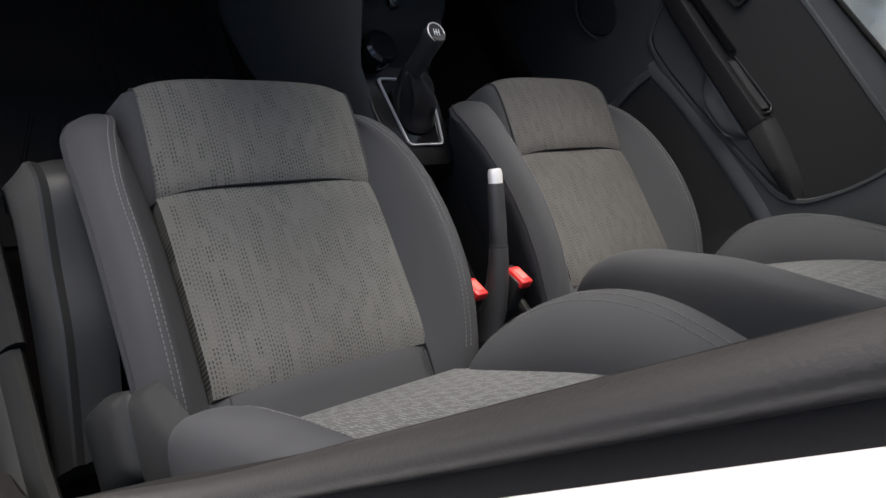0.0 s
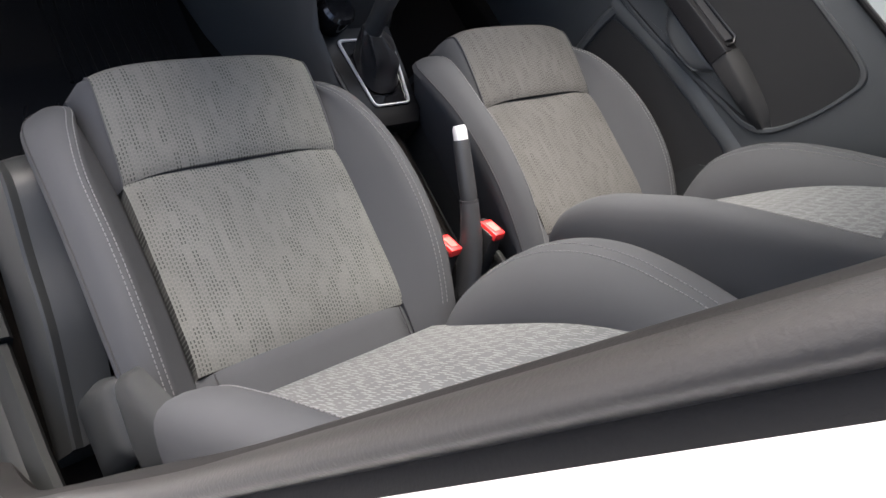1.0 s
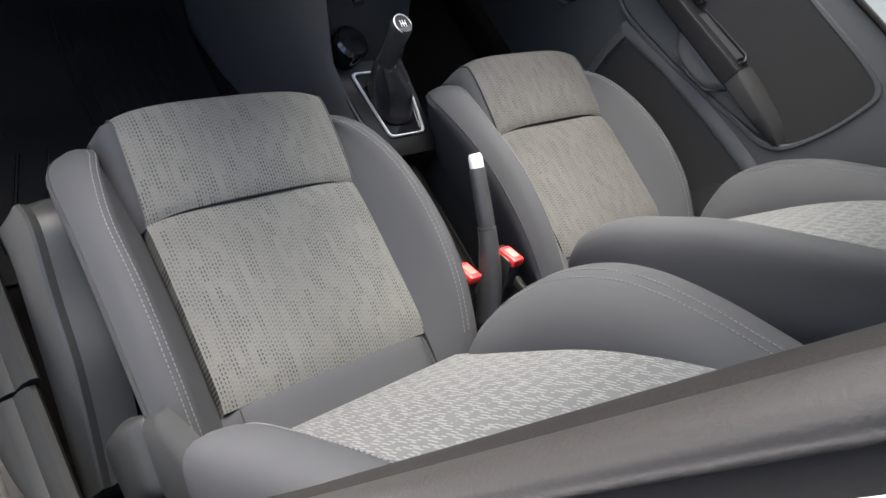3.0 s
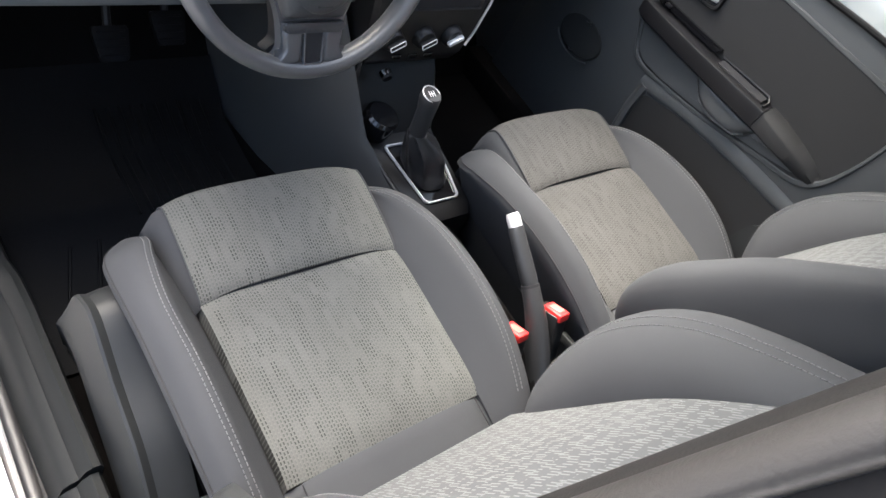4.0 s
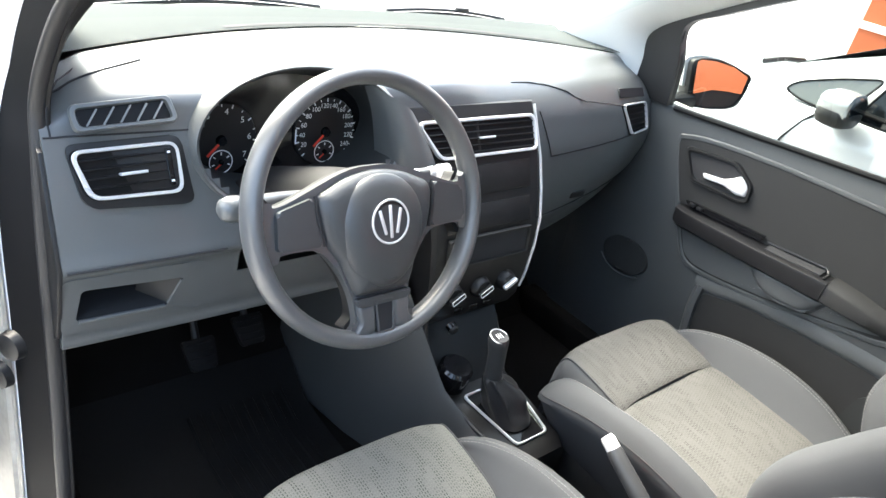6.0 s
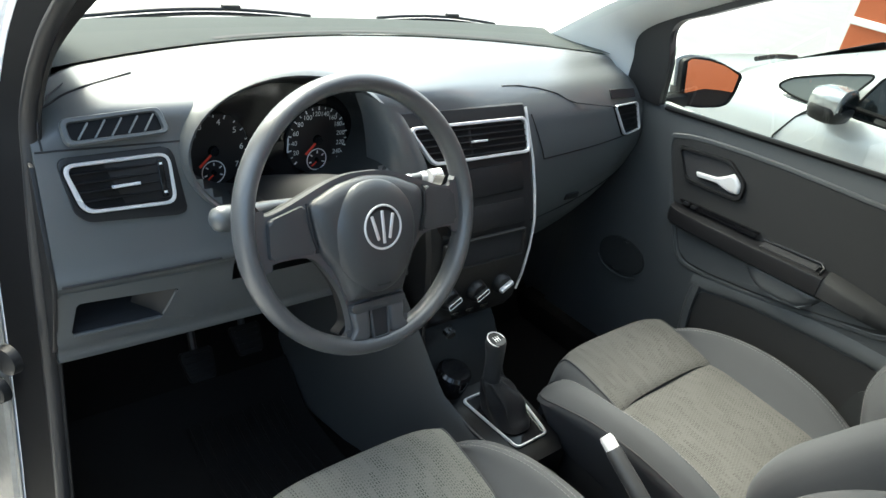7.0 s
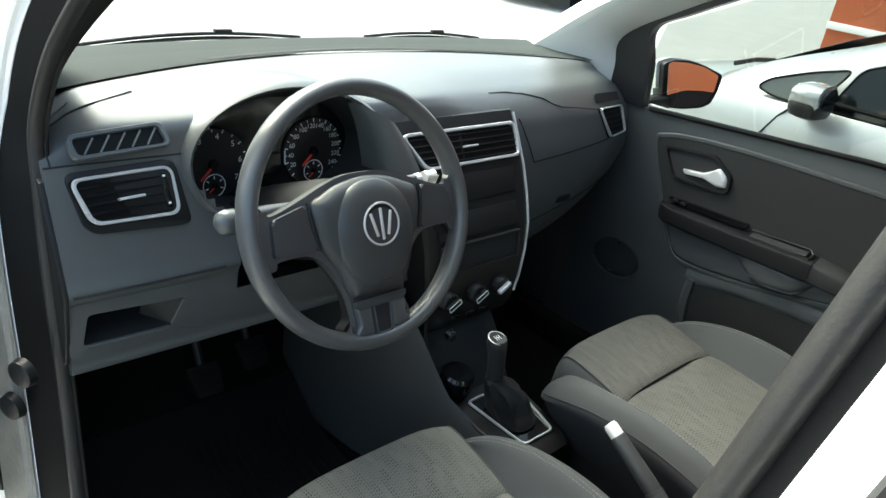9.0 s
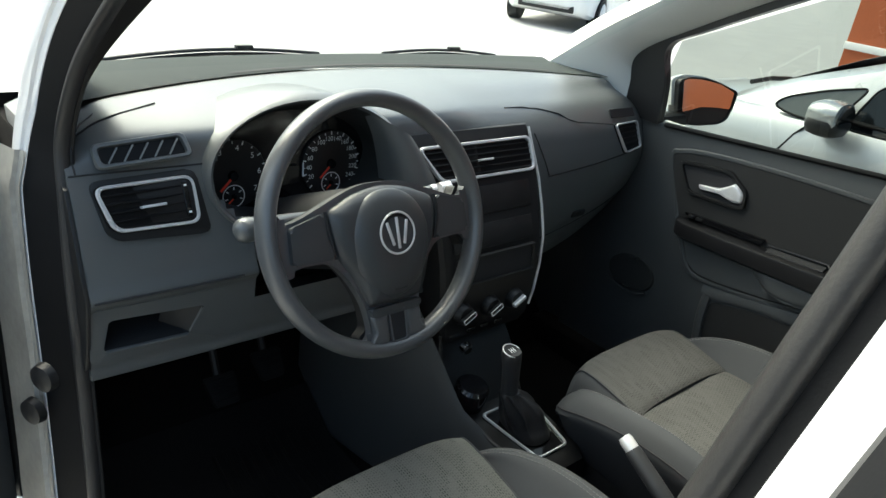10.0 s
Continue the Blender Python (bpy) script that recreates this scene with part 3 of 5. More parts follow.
CHEEK = [[(-.215, .800, 1.128), (-.185, .765, 1.116), (-.150, .752, 1.098), (-.128, .760, 1.082)], [(-.190, .800, 1.08), (-.172, .752, 1.07), (-.135, .735, 1.06), (-.108, .748, 1.05)], [(-.172, .800, 1.02), (-.158, .738, 1.01), (-.118, .716, 1.00), (-.082, .728, .995)], [(-.160, .800, .96), (-.148, .728, .95), (-.104, .702, .945), (-.074, .712, .94)]]
columns = [spline([row[k] for row in CHEEK], 16) for k in range(4)]
on_dash("stack_cheek", loft([[tuple(p) for p in spline([c[i] for c in columns], 14)] for i in range(16)], False), M_dash, None, "grey cheek beside the instrument hood")
console = thing("centre_console", (.05, .5, FLOOR), "black plastic centre console between the front seats", "console")


def on_console(name, bm, m, parent=None, label=""):
    put(bm, Matrix.Translation((-.05, -.5, -FLOOR)))
    return part(name, bm, m, parent or console, label)


on_console("console_body", loft([[(.06 - w, y, FLOOR + .1), (.06 - w, y, z - .02), (.06 - w + .012, y, z), (.06 + w - .012, y, z), (.06 + w, y, z - .02), (.06 + w, y, FLOOR + .1)]
                                 for y, z, w in ((.74, .66, .12), (.70, .63, .115), (.655, .57, .11), (.62, .525, .10), (.43, .505, .085), (.41, .49, .08))]), M_black)
gear_frame = rounded([(-.068, .075), (.068, .075), (.045, -.075), (-.045, -.075)], .012)
on_console("gear_surround", ringframe(gear_frame, [(x * .93, y * .94) for x, y in gear_frame], .005, facing((.068, .517, .517), (0, -.12, 1), (0, 1, 0)), .002), M_silver)
gear = thing("gear_lever", (.05, .53, .52), "black gear lever with vinyl gaiter and silver-ringed knob", "gear lever")
def gaiter_ring(a, b, z, sx, sy, fold):
    return [((a + fold * math.sin(6 * t + 14 * z)) * math.copysign(abs(math.cos(t)) ** .75, math.cos(t)) + sx, (b + fold * math.cos(5 * t - 18 * z)) * math.copysign(abs(math.sin(t)) ** .75, math.sin(t)) + sy, z) for t in (2 * math.pi * k / 48 for k in range(48))]


GAITER = [(.042, .052, -.006, .014, -.010, .000), (.041, .050, .006, .012, -.008, .003), (.039, .045, .018, .008, -.004, .005), (.039, .042, .032, .004, .000, .006), (.038, .039, .048, .000, .004, .007), (.033, .033, .064, -.009, .010, .006), (.023, .023, .080, -.023, .016, .003), (.0185, .0185, .088, -.027, .018, .0)]
part("gaiter", loft([gaiter_ring(*g) for g in spline(GAITER, 30)]), M_leather, gear, "creased black vinyl gaiter")
part("knob", tube([(-.027, .018, .082), (-.028, .0182, .088), (-.030, .019, .115), (-.033, .0205, .145), (-.0355, .0218, .163), (-.0375, .0228, .176), (-.038, .023, .184)], [.0165, .0178, .0178, .0182, .0198, .0208, .0185], 24), M_grip, gear, "dark grip below the shift pattern")
brake = thing("handbrake", (.01, .05, .50), "black handbrake lever with silver push button", "handbrake")
part("grip", tube([(0, .112, .123), (0, .120, .128), (0, .15, .146), (0, .18, .163), (0, .200, .175), (0, .205, .178)], [.0135, .0152, .0150, .0146, .0145, .0135], 18), M_grip, brake, "dark grey moulded grip")
part("sleeve", tube([(0, -.01, .0), (0, .03, .05), (0, .06, .083), (0, .09, .107), (0, .116, .125)], [.026, .024, .020, .0175, .0162], 18), M_grip, brake)
part("button", tube([(0, .203, .177), (0, .220, .187), (0, .226, .190)], [.0125, .0125, .010], 16), M_silver, brake)


# ---- seats ----
def pad(f, nu, nv, drop, flare=1.0):
    """A cushioned panel: f(u, v) with u, v in -1..1; UVs in metres; the border turned down by drop."""
    bm = bmesh.new()
    uv = bm.loops.layers.uv.new("UVMap")
    us, vs = np.linspace(-1, 1, nu), np.linspace(-1, 1, nv)
    P = [[Vector(f(u, v)) for u in us] for v in vs]
    V = [[bm.verts.new(p) for p in r] for r in P]
    arc = [0.0]
    for j in range(1, nv):
        arc.append(arc[-1] + (P[j][nu // 2] - P[j - 1][nu // 2]).length)
    where = {V[j][i]: (P[j][i].x, arc[j]) for j in range(nv) for i in range(nu)}
    for j in range(nv - 1):
        for i in range(nu - 1):
            bm.faces.new((V[j][i], V[j][i + 1], V[j + 1][i + 1], V[j + 1][i]))
    rim = V[0] + [r[-1] for r in V[1:]] + V[-1][-2::-1] + [r[0] for r in V[-2:0:-1]]
    d = Vector(drop)
    low = [bm.verts.new(Vector((v.co.x * flare, v.co.y, v.co.z)) + d) for v in rim]
    for v, w in zip(rim, low):
        where[w] = where[v]
    for i in range(len(rim)):
        bm.faces.new((rim[i], rim[(i + 1) % len(rim)], low[(i + 1) % len(rim)], low[i]))
    for fc in bm.faces:
        for lp in fc.loops:
            lp[uv].uv = where[lp.vert]
    return bm


def side_sections(keys, frame_of, n=44, segs=28, p=2.4, lean=.024):
    """Rings of a bolster from keys (s, centre, half width, top, bottom)."""
    rows = []
    for s, c, w, top, bot in spline(keys, n):
        ring = oval(c, (top + bot) / 2, w, (top - bot) / 2, segs, p)
        mid, half, sg = (top + bot) / 2, (top - bot) / 2, math.copysign(1, c)
        rows.append([frame_of(s, x + sg * lean * max(0.0, (h - mid) / half) ** 2, h) for x, h in ring])
    return rows


REC = radians(22)


def back_point(s, x, h):
    return (x, -.02 - s * math.sin(REC) + h * math.cos(REC), .60 + s * math.cos(REC) + h * math.sin(REC))


def bolster_rows(keys, frame_of, sx, n=44, steep=False):
    """Rings of a side bolster from keys (s, inner x, inner h, crest x, crest h, outer x, outer h, bottom h)."""
    rows = []
    for s, xi, hi, xc, hc, xo, ho, bot in spline(keys, n):
        f, g = (.52, .16) if steep else (.45, .58)
        top = spline([(xi, hi), (xi * (1 - f) + xc * f, hi * (1 - g) + hc * g), (xc - (.008 if steep else .016), hc - (.008 if steep else .004)), (xc, hc), (xc + (xo - xc) * .55, hc - (hc - ho) * .28), (xo, ho)], 21)
        ring = [tuple(p) for p in top] + [(xo + .002, ho - .012), (xo - .006, ho * .8 + bot * .2), (xo - .028, ho * .5 + bot * .5), (xo - .066, bot), (xi, bot), (xi, bot * .5 + hi * .5)]
        rows.append([frame_of(s, sx * x, h) for x, h in ring])
    return rows


def follow(rows, k, first, last, out=.0006):
    """A line that follows point k of the rings, lifted a little."""
    line = []
    for r in rows[first:last]:
        p, c = Vector(r[k]), sum((Vector(q) for q in r), Vector()) / len(r)
        line.append(p + (p - c).normalized() * out)
    return line


def stitch(rows, owner, spots, first, last):
    """Twin rows of stitches along a bolster."""
    for k in spots:
        part("stitching", put(dashes(follow(rows, k, first, last), .0048, .0022, .0007), Matrix.Translation((0, 0, -FLOOR))), M_thread, owner, "grey twin stitching")


def piping(rows, owner, k, first, last):
    part("piping_seam", put(tube(follow(rows, k, first, last, .0002), .0013, 6), Matrix.Translation((0, 0, -FLOOR))), M_seam, owner)


# backrest sides: height, centre, half width, rear; and how far each one stands forward, by seat and side
BACK_SIDE = [(.01, .19, .02, -.08), (.04, .212, .045, -.09), (.10, .230, .058, -.09), (.18, .240, .064, -.09), (.26, .240, .064, -.10), (.335, .236, .062, -.11), (.41, .228, .058, -.12), (.48, .215, .052, -.13), (.56, .195, .044, -.14), (.62, .18, .036, -.14)]
CREST = {
    (-1, -1): (.0, .036, .064, .082, .080, .071, .056, .03, -.01, -.05),
    (-1, 1): (.0, .045, .080, .102, .101, .080, .040, -.004, -.05, -.08),
    (1, -1): (.01, .060, .100, .113, .100, .082, .052, .02, -.02, -.06),
    (1, 1): (.01, .060, .108, .119, .106, .079, .046, .01, -.03, -.07),
}


def car_seat(at, label, outer):
    seat = thing("bucket_seat", at, label, "car seat", "front seats")
    dz = Matrix.Translation((0, 0, -FLOOR))
    add = lambda name, bm, m, par=None, lab="": part(name, put(bm, dz), m, par or seat, lab)
    crown = lambda u: -.012 * abs(u) ** 3
    cloth = M_cloth if outer < 0 else M_cloth_shaded
    nose = spline([(.326, .614), (.342, .622), (.385, .631), (.44, .639), (.476, .640), (.493, .631), (.503, .606), (.508, .53)], 41)

    def front(u, v):
        y, z = nose[round((v + 1) * 20)]
        return (.170 * u + .013 * (v + 1) / 2, y - .012 * abs(u) ** 6, z + crown(u))

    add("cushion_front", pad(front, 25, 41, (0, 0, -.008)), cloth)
    for sx in (-1, 1):
        rows = []
        for k in range(0, 41):
            x, y, z = front(sx, k / 20 - 1)
            t = min(1, k / 12)
            rows.append([(x - sx * .002, y, z - .001), (x + sx * (.003 + .006 * t), y, z - .010), (x + sx * (.006 + .016 * t), y - .004, z - .045), (x + sx * .012, y - .01, z - .09)])
        add("front_skirt", loft(rows, False), M_bolster)
        add("front_piping", tube([front(sx, k / 20 - 1) for k in range(41)], .0018, 6), M_bolster)
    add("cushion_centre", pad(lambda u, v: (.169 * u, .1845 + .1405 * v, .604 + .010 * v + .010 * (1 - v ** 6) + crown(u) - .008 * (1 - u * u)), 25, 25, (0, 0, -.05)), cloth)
    add("cushion_seam", tube([(.168 * u, .3262, .609 + crown(u)) for u in np.linspace(-1, 1, 15)], .0018, 6), M_seam)
    add("cushion_rear", pad(lambda u, v: (.205 * u, .004 + .039 * v, .597 + .006 * v - .055 * abs(u) ** 4 - .004 * v ** 8), 13, 9, (0, 0, -.05)), M_bolster)
    for sx in (-1, 1):
        add("rear_seam", tube([(sx * .152, y, .603 - .004 - .055 * .707 ** 4 + .006 * (y + .005) / .048) for y in np.linspace(-.05, .04, 6)], .0012, 6), M_seam)
        keys = [(-.04, .170, .560, .215, .578, .246, .560, .47), (.02, .168, .580, .226, .618, .258, .590, .46), (.11, .166, .590, .233, .654, .266, .622, .45), (.21, .165, .594, .235, .668, .268, .634, .45), (.31, .166, .594, .234, .660, .266, .626, .45),
                (.39, .168, .588, .220, .640, .262, .604, .45), (.44, .170, .574, .204, .612, .252, .582, .46), (.472, .172, .552, .202, .575, .226, .560, .47), (.484, .174, .530, .188, .540, .200, .532, .48)]
        if (sx, outer) == (-1, -1):
            keys = [(y, xi + .004, zi - .012, xc + .002, zc, xo - .003, zo, zb) for y, xi, zi, xc, zc, xo, zo, zb in keys]
        rows = bolster_rows(keys, lambda s, x, h: (x, s, h), sx, 44, sx < 0 < outer)
        bol = add("cushion_bolster", loft(rows), M_bolster)
        stitch(rows, bol, (9, 11), 5, 35)
        piping(rows, bol, 20, 2, 42)
        slim = .006 if (sx, outer) == (-1, -1) else 0
        kb = [(t, w, c, h, low) for (t, w, c, low), h in zip(BACK_SIDE, CREST[(outer, sx)])]
        rows_b = side_sections([(a, sx * (b - slim), c - slim, d, e) for a, b, c, d, e in kb], lambda s, x, h: back_point(s, x, h))
        bb = add("backrest_bolster", loft(rows_b), M_bolster)
        stitch(rows_b, bb, (8, 9) if sx > 0 else (5,), 4, 40)
    add("backrest_centre", pad(lambda u, v: back_point(.29 + .29 * v, .182 * u, (.013 if outer < 0 else .03) - .62 * max(0.0, .29 * v + .07) ** 2 - .25 * max(0.0, -.29 * v - .2) ** 2), 25, 41, tuple(Vector(back_point(0, 0, -.06)) - Vector(back_point(0, 0, 0)))), M_cloth_back)
    add("backrest_shell", loft([[back_point(s, x, h) for x, h in oval(0, -.07, w, .05, 28, 3)] for s, w in ((-.02, .2), (.05, .24), (.3, .26), (.5, .24), (.62, .18))]), M_bolster)
    add("seat_base", box((.37, .42, .14), (0, .22, .45), .03), M_black)
    for sx in (-1, 1):
        add("seat_rail", box((.03, .5, .09), (sx * .19, .22, FLOOR + .045), .006), M_black)
        x = sx * (.262 if sx == outer else .172)
        if sx == outer:
            rows = []
            for y, zr, wide, low in spline(((.432, .50, .020, .04), (.42, .545, .034, .07), (.40, .566, .040, .085), (.36, .575, .042, .092), (.28, .538, .042, .085), (.20, .512, .042, .09), (.15, .48, .038, .08), (.10, .44, .03, .06), (.05, .40, .02, .04)), 30):
                xr = .291
                rows.append([(sx * p, y, z) for p, z in ((xr - .06, zr - low - .04), (xr - .06, zr + .004), (xr - wide * .8, zr + .000), (xr - .011, zr - .006), (xr - .006, zr - .003), (xr, zr), (xr + .004, zr - .003), (xr + .006, zr - .012), (xr + .015, zr - low * .7), (xr + .019, zr - low), (xr + .017, zr - low - .01), (xr + .006, zr - low - .07))])
            add("side_shield", loft(rows), M_trim, None, "grey plastic side shield with a raised rib")
        else:
            add("side_shield", loft([[(x - sx * .02, y, zb - .03), (x + sx * .022, y, zb), (x + sx * .034, y, (zb + zt) / 2 - .02), (x + sx * .030, y, zt - .040), (x + sx * .020, y, zt - .018), (x + sx * .004, y, zt - .006), (x - sx * .02, y, zt)] for y, zb, zt in ((-.10, .38, .50), (.0, .36, .53), (.2, .35, .53), (.38, .36, .53), (.43, .39, .52), (.45, .42, .50))]), M_shield)
        if sx == outer:
            for name, o in (("recliner_cover", [(.112, .40), (.100, .52), (.078, .595), (-.018, .575), (-.02, .40)]), ("hinge_cover", [(.073, .612), (.058, .685), (-.03, .77), (-.075, .76), (-.06, .60), (-.016, .589)])):
                add(name, dome(rounded([(y * sx, z) for y, z in o], .014), .022, facing((sx * .258, 0, 0), (sx, 0, 0)), 6), M_trim, None, "grey plastic cover at the backrest hinge")
    return seat


car_seat((-.352, 0, FLOOR), "grey patterned cloth driver's seat with charcoal knit bolsters", -1)
car_seat((.357, .03, FLOOR), "grey patterned cloth passenger seat, cloth darkened for dimmer light, charcoal knit bolsters", 1)

for x, y, z in ((-.034, .1055, .570), (.046, .10, .600)):
    b = thing("seatbelt_buckle", (x, y, z - .06), "black seat belt buckle with red release button", "belt buckle", "belt buckles")
    part("buckle_body", box((.032, .052, .10), (0, -.004, .015), .006, 2, (-25, 0, 0)), M_black, b)
    part("release_button", box((.026, .042, .016), (0, .008, .062), .003, 2, (-25, 0, 0)), M_red, b)
    part("button_inset", box((.016, .026, .003), (0, .0115, .0695), .001, 1, (-25, 0, 0)), M_pale_red, b)

# ---- passenger door ----
door = thing("passenger_door", (.72, .4, .40), "closed front passenger door with dark grey trim", "car door")


def on_door(name, bm, m, parent=None, label=""):
    put(bm, Matrix.Translation((-.72, -.4, -.40)))
    return part(name, bm, m, parent or door, label)


def yz_plate(outline, x, depth, bevel=0.0, r=.0):
    o = [(-y, z) for y, z in outline]
    return plate(rounded(o, r) if r else o, depth, bevel, facing((x, 0, 0), (-1, 0, 0)))


on_door("door_panel", yz_plate([(.95, .36), (.95, 1.05), (.75, 1.053), (.24, 1.090), (-.12, 1.105), (-.12, .36)], .73, .035, .01), M_door)
on_door("outer_skin", box((.03, 1.15, .73), (.80, .41, .675), .01), M_white)
INSET = smooth_loop([(-y, z) for y, z in ((.708, .978), (.690, .998), (.61, 1.014), (.45, 1.026), (.25, 1.030), (.10, 1.030), (.052, 1.015), (.044, .97), (.050, .90), (.072, .828), (.112, .790), (.20, .770), (.37, .734), (.50, .717), (.563, .716), (.594, .736), (.630, .80), (.668, .88))], 150)
icx, icz = sum(p[0] for p in INSET) / len(INSET), sum(p[1] for p in INSET) / len(INSET)
grow = lambda w: [(x + w * (x - icx) / math.hypot(x - icx, z - icz) * .8 + 0, z + w * (z - icz) / abs(z - icz + 1e-6) * min(1, abs(z - icz) / .05)) for x, z in INSET]
DOOR_FACE = facing((.695, 0, 0), (-1, 0, 0))
on_door("trim_bead", ringframe(grow(.010), grow(-.001), .0055, DOOR_FACE, .003), M_door)
on_door("trim_insert", plate(INSET, .0035, 0, DOOR_FACE), M_doorcloth, None, "dark upper door trim insert")
on_door("lower_moulding", yz_plate([(.632, .822), (.604, .765), (.590, .738), (.560, .722), (.50, .723), (.37, .740), (.20, .776), (.125, .796), (.095, .822), (.25, .84), (.45, .835)], .692, .006, .003, .012), M_door)


def rail(keys, n=30):
    """The armrest rail: sections from keys (y, top, bottom, reach into the cabin)."""
    rows = []
    for y, zt, zb, w in spline(keys, n):
        x = .695 - w
        rows.append([(.70, y, zt + .012), (x + w * .5, y, zt + .008), (x + .005, y, zt + .0045), (x + .0015, y, zt + .0025), (x, y, zt - .002), (x + .002, y, zb + .008), (x + .012, y, zb), (.70, y, zb - .002)])
    return loft(rows)


bar = on_door("pull_bar", rail([(.650, .838, .812, .012), (.640, .838, .800, .030), (.60, .838, .798, .038), (.45, .842, .800, .040), (.30, .850, .804, .042), (.252, .852, .806, .042)]), M_bar, None, "black door pull bar")
on_door("armrest", loft([[(.70, y, za), (.6905, y, za), (.695 - w + .004, y, zt + .003), (.695 - w, y, zt - .004), (.695 - w + .002, y, zb + .006), (.695 - w * .7, y, zb), (.70, y, zb - .002)] for y, za, zt, zb, w in spline([(.2515, .866, .851, .807, .0405), (.20, .862, .843, .804, .036), (.15, .854, .834, .802, .027), (.11, .845, .825, .801, .016), (.072, .830, .814, .803, .004)], 24)]), M_doorcloth, None, "dark tapering armrest")
# black slab on the bar painting in the shade of the pull opening
on_door("pull_cup", loft([[(.668, y, zt + .0075), (.690, y, zt + .013), (.690, y, zt + .016), (.668, y, zt + .0105)] for y, zt in ((.405, .844), (.34, .847), (.275, .851))]), M_seam, bar)
on_door("cup_rim", tube([(.690, .412, .862), (.690, .34, .868), (.690, .275, .873), (.682, .264, .866), (.664, .264, .858)], .003, 8), M_bar, bar)
on_door("switch_panel", yz_plate([(.635, .862), (.615, .850), (.43, .858), (.42, .874), (.60, .866)], .690, .008, .002, .004), M_gloss)
for y in (.612, .590):
    on_door("window_switch", box((.010, .015, .008), (.679, y, .859), .002), M_bar)
on_door("grab_cup", dome(smooth_loop([(-y, z) for y, z in ((.425, .806), (.412, .780), (.378, .757), (.330, .752), (.275, .760), (.248, .785), (.245, .808), (.33, .810))], 60), .024, facing((.690, 0, 0), (-1, 0, 0)), 6), M_door)
on_door("cup_lip", tube([(.676, .385, .762), (.672, .33, .756), (.674, .275, .764), (.680, .256, .782)], .0035, 8), M_door)
REC_O = [(.686, .984), (.61, .994), (.548, 1.000), (.495, .963), (.492, .921), (.515, .914), (.60, .911), (.645, .910)]
REC_I = [(.677, .976), (.61, .985), (.554, .991), (.504, .958), (.501, .929), (.52, .922), (.60, .919), (.639, .918)]
# flat near-black plate in place of the hollow
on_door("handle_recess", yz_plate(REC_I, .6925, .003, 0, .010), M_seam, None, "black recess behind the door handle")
on_door("recess_rim", ringframe(*(rounded([(-y, z) for y, z in o], .012) for o in (REC_O, REC_I)), .008, facing((.691, 0, 0), (-1, 0, 0)), .003), M_black)
on_door("door_handle", dome(rounded([(-y, z) for y, z in ((.622, .941), (.567, .949), (.545, .962), (.530, .974), (.516, .968), (.503, .953), (.503, .932), (.525, .928), (.562, .936), (.616, .930))], .005), .009, facing((.6885, 0, 0), (-1, 0, 0)), 8), M_silver, None, "satin silver door handle")
POCKET = [(.508, .650), (.498, .666), (.40, .690), (.25, .705), (.10, .712), (-.05, .70), (-.06, .48), (.20, .44), (.46, .45), (.50, .50)]
# flat panel; the shade of the recess is put into its darker colour
pocket = on_door("door_pocket", yz_plate(POCKET, .6945, .0015, 0, .015), M_doorcloth, None, "door pocket with its recess shade put in as a darker panel")
on_door("pocket_ledge", loft([[(.700, y, z + .030), (.6945, y, z + .028), (.691, y, z + .018), (.688, y, z + .004), (.690, y, z - .004), (.700, y, z - .008)] for y, z in spline([(.535, .672), (.508, .676), (.40, .700), (.25, .715), (.10, .722), (-.05, .715)], 30)]), M_door, None, "rounded grey ledge over the door pocket")
on_door("pocket_edge", loft([[(.700, y + .020, z), (.690, y + .016, z), (.684, y + .006, z), (.686, y - .006, z), (.700, y - .010, z)] for y, z in spline([(.512, .680), (.514, .62), (.506, .55), (.498, .48)], 16)]), M_door)
# bowl coloured darker than the door to paint in the shade of its hollow
on_door("speaker_bowl", put(tube([(0, 0, -.01), (0, 0, .008), (0, 0, .011), (0, 0, .006)], [.080, .074, .064, .052], 36), facing((.695, .742, .640), (-1, 0, .1)) @ Matrix.Diagonal((.95, .64, 1, 1))), M_trim, None, "oval loudspeaker grille")
on_door("speaker_lip", tube([(.690 - .004 * math.sin(t), .742 + .080 * math.cos(t), .636 - .052 * math.sin(t)) for t in np.linspace(.5, 2.4, 20)], .003, 8), M_door)
FRAME = [(.694, .885, 1.050, .694, .776, 1.050), (.690, .882, 1.13, .690, .782, 1.15), (.683, .874, 1.205, .680, .793, 1.240), (.672, .74, 1.29, .670, .704, 1.292), (.658, .50, 1.415, .656, .50, 1.392), (.645, .28, 1.52, .643, .28, 1.495), (.64, -.1, 1.545, .638, -.1, 1.52)]
on_door("window_frame", loft([[(a[0] + .02, a[1], a[2]), (a[0] - .008, a[1], a[2]), (a[3] - .008, a[4], a[5]), (a[3] + .02, a[4], a[5])] for a in spline(FRAME, 40)]), M_black, None, "black window frame")
on_door("window_pane", loft([[(.70, .80, 1.04), (.70, .35, 1.07), (.70, -.11, 1.095)], [(.69, .79, 1.16), (.69, .35, 1.2), (.69, -.11, 1.2)], [(.675, .76, 1.26), (.665, .42, 1.42), (.645, -.11, 1.52)]], False), M_side_glass, None, "side window glass, tint deepened to dim the passenger side")

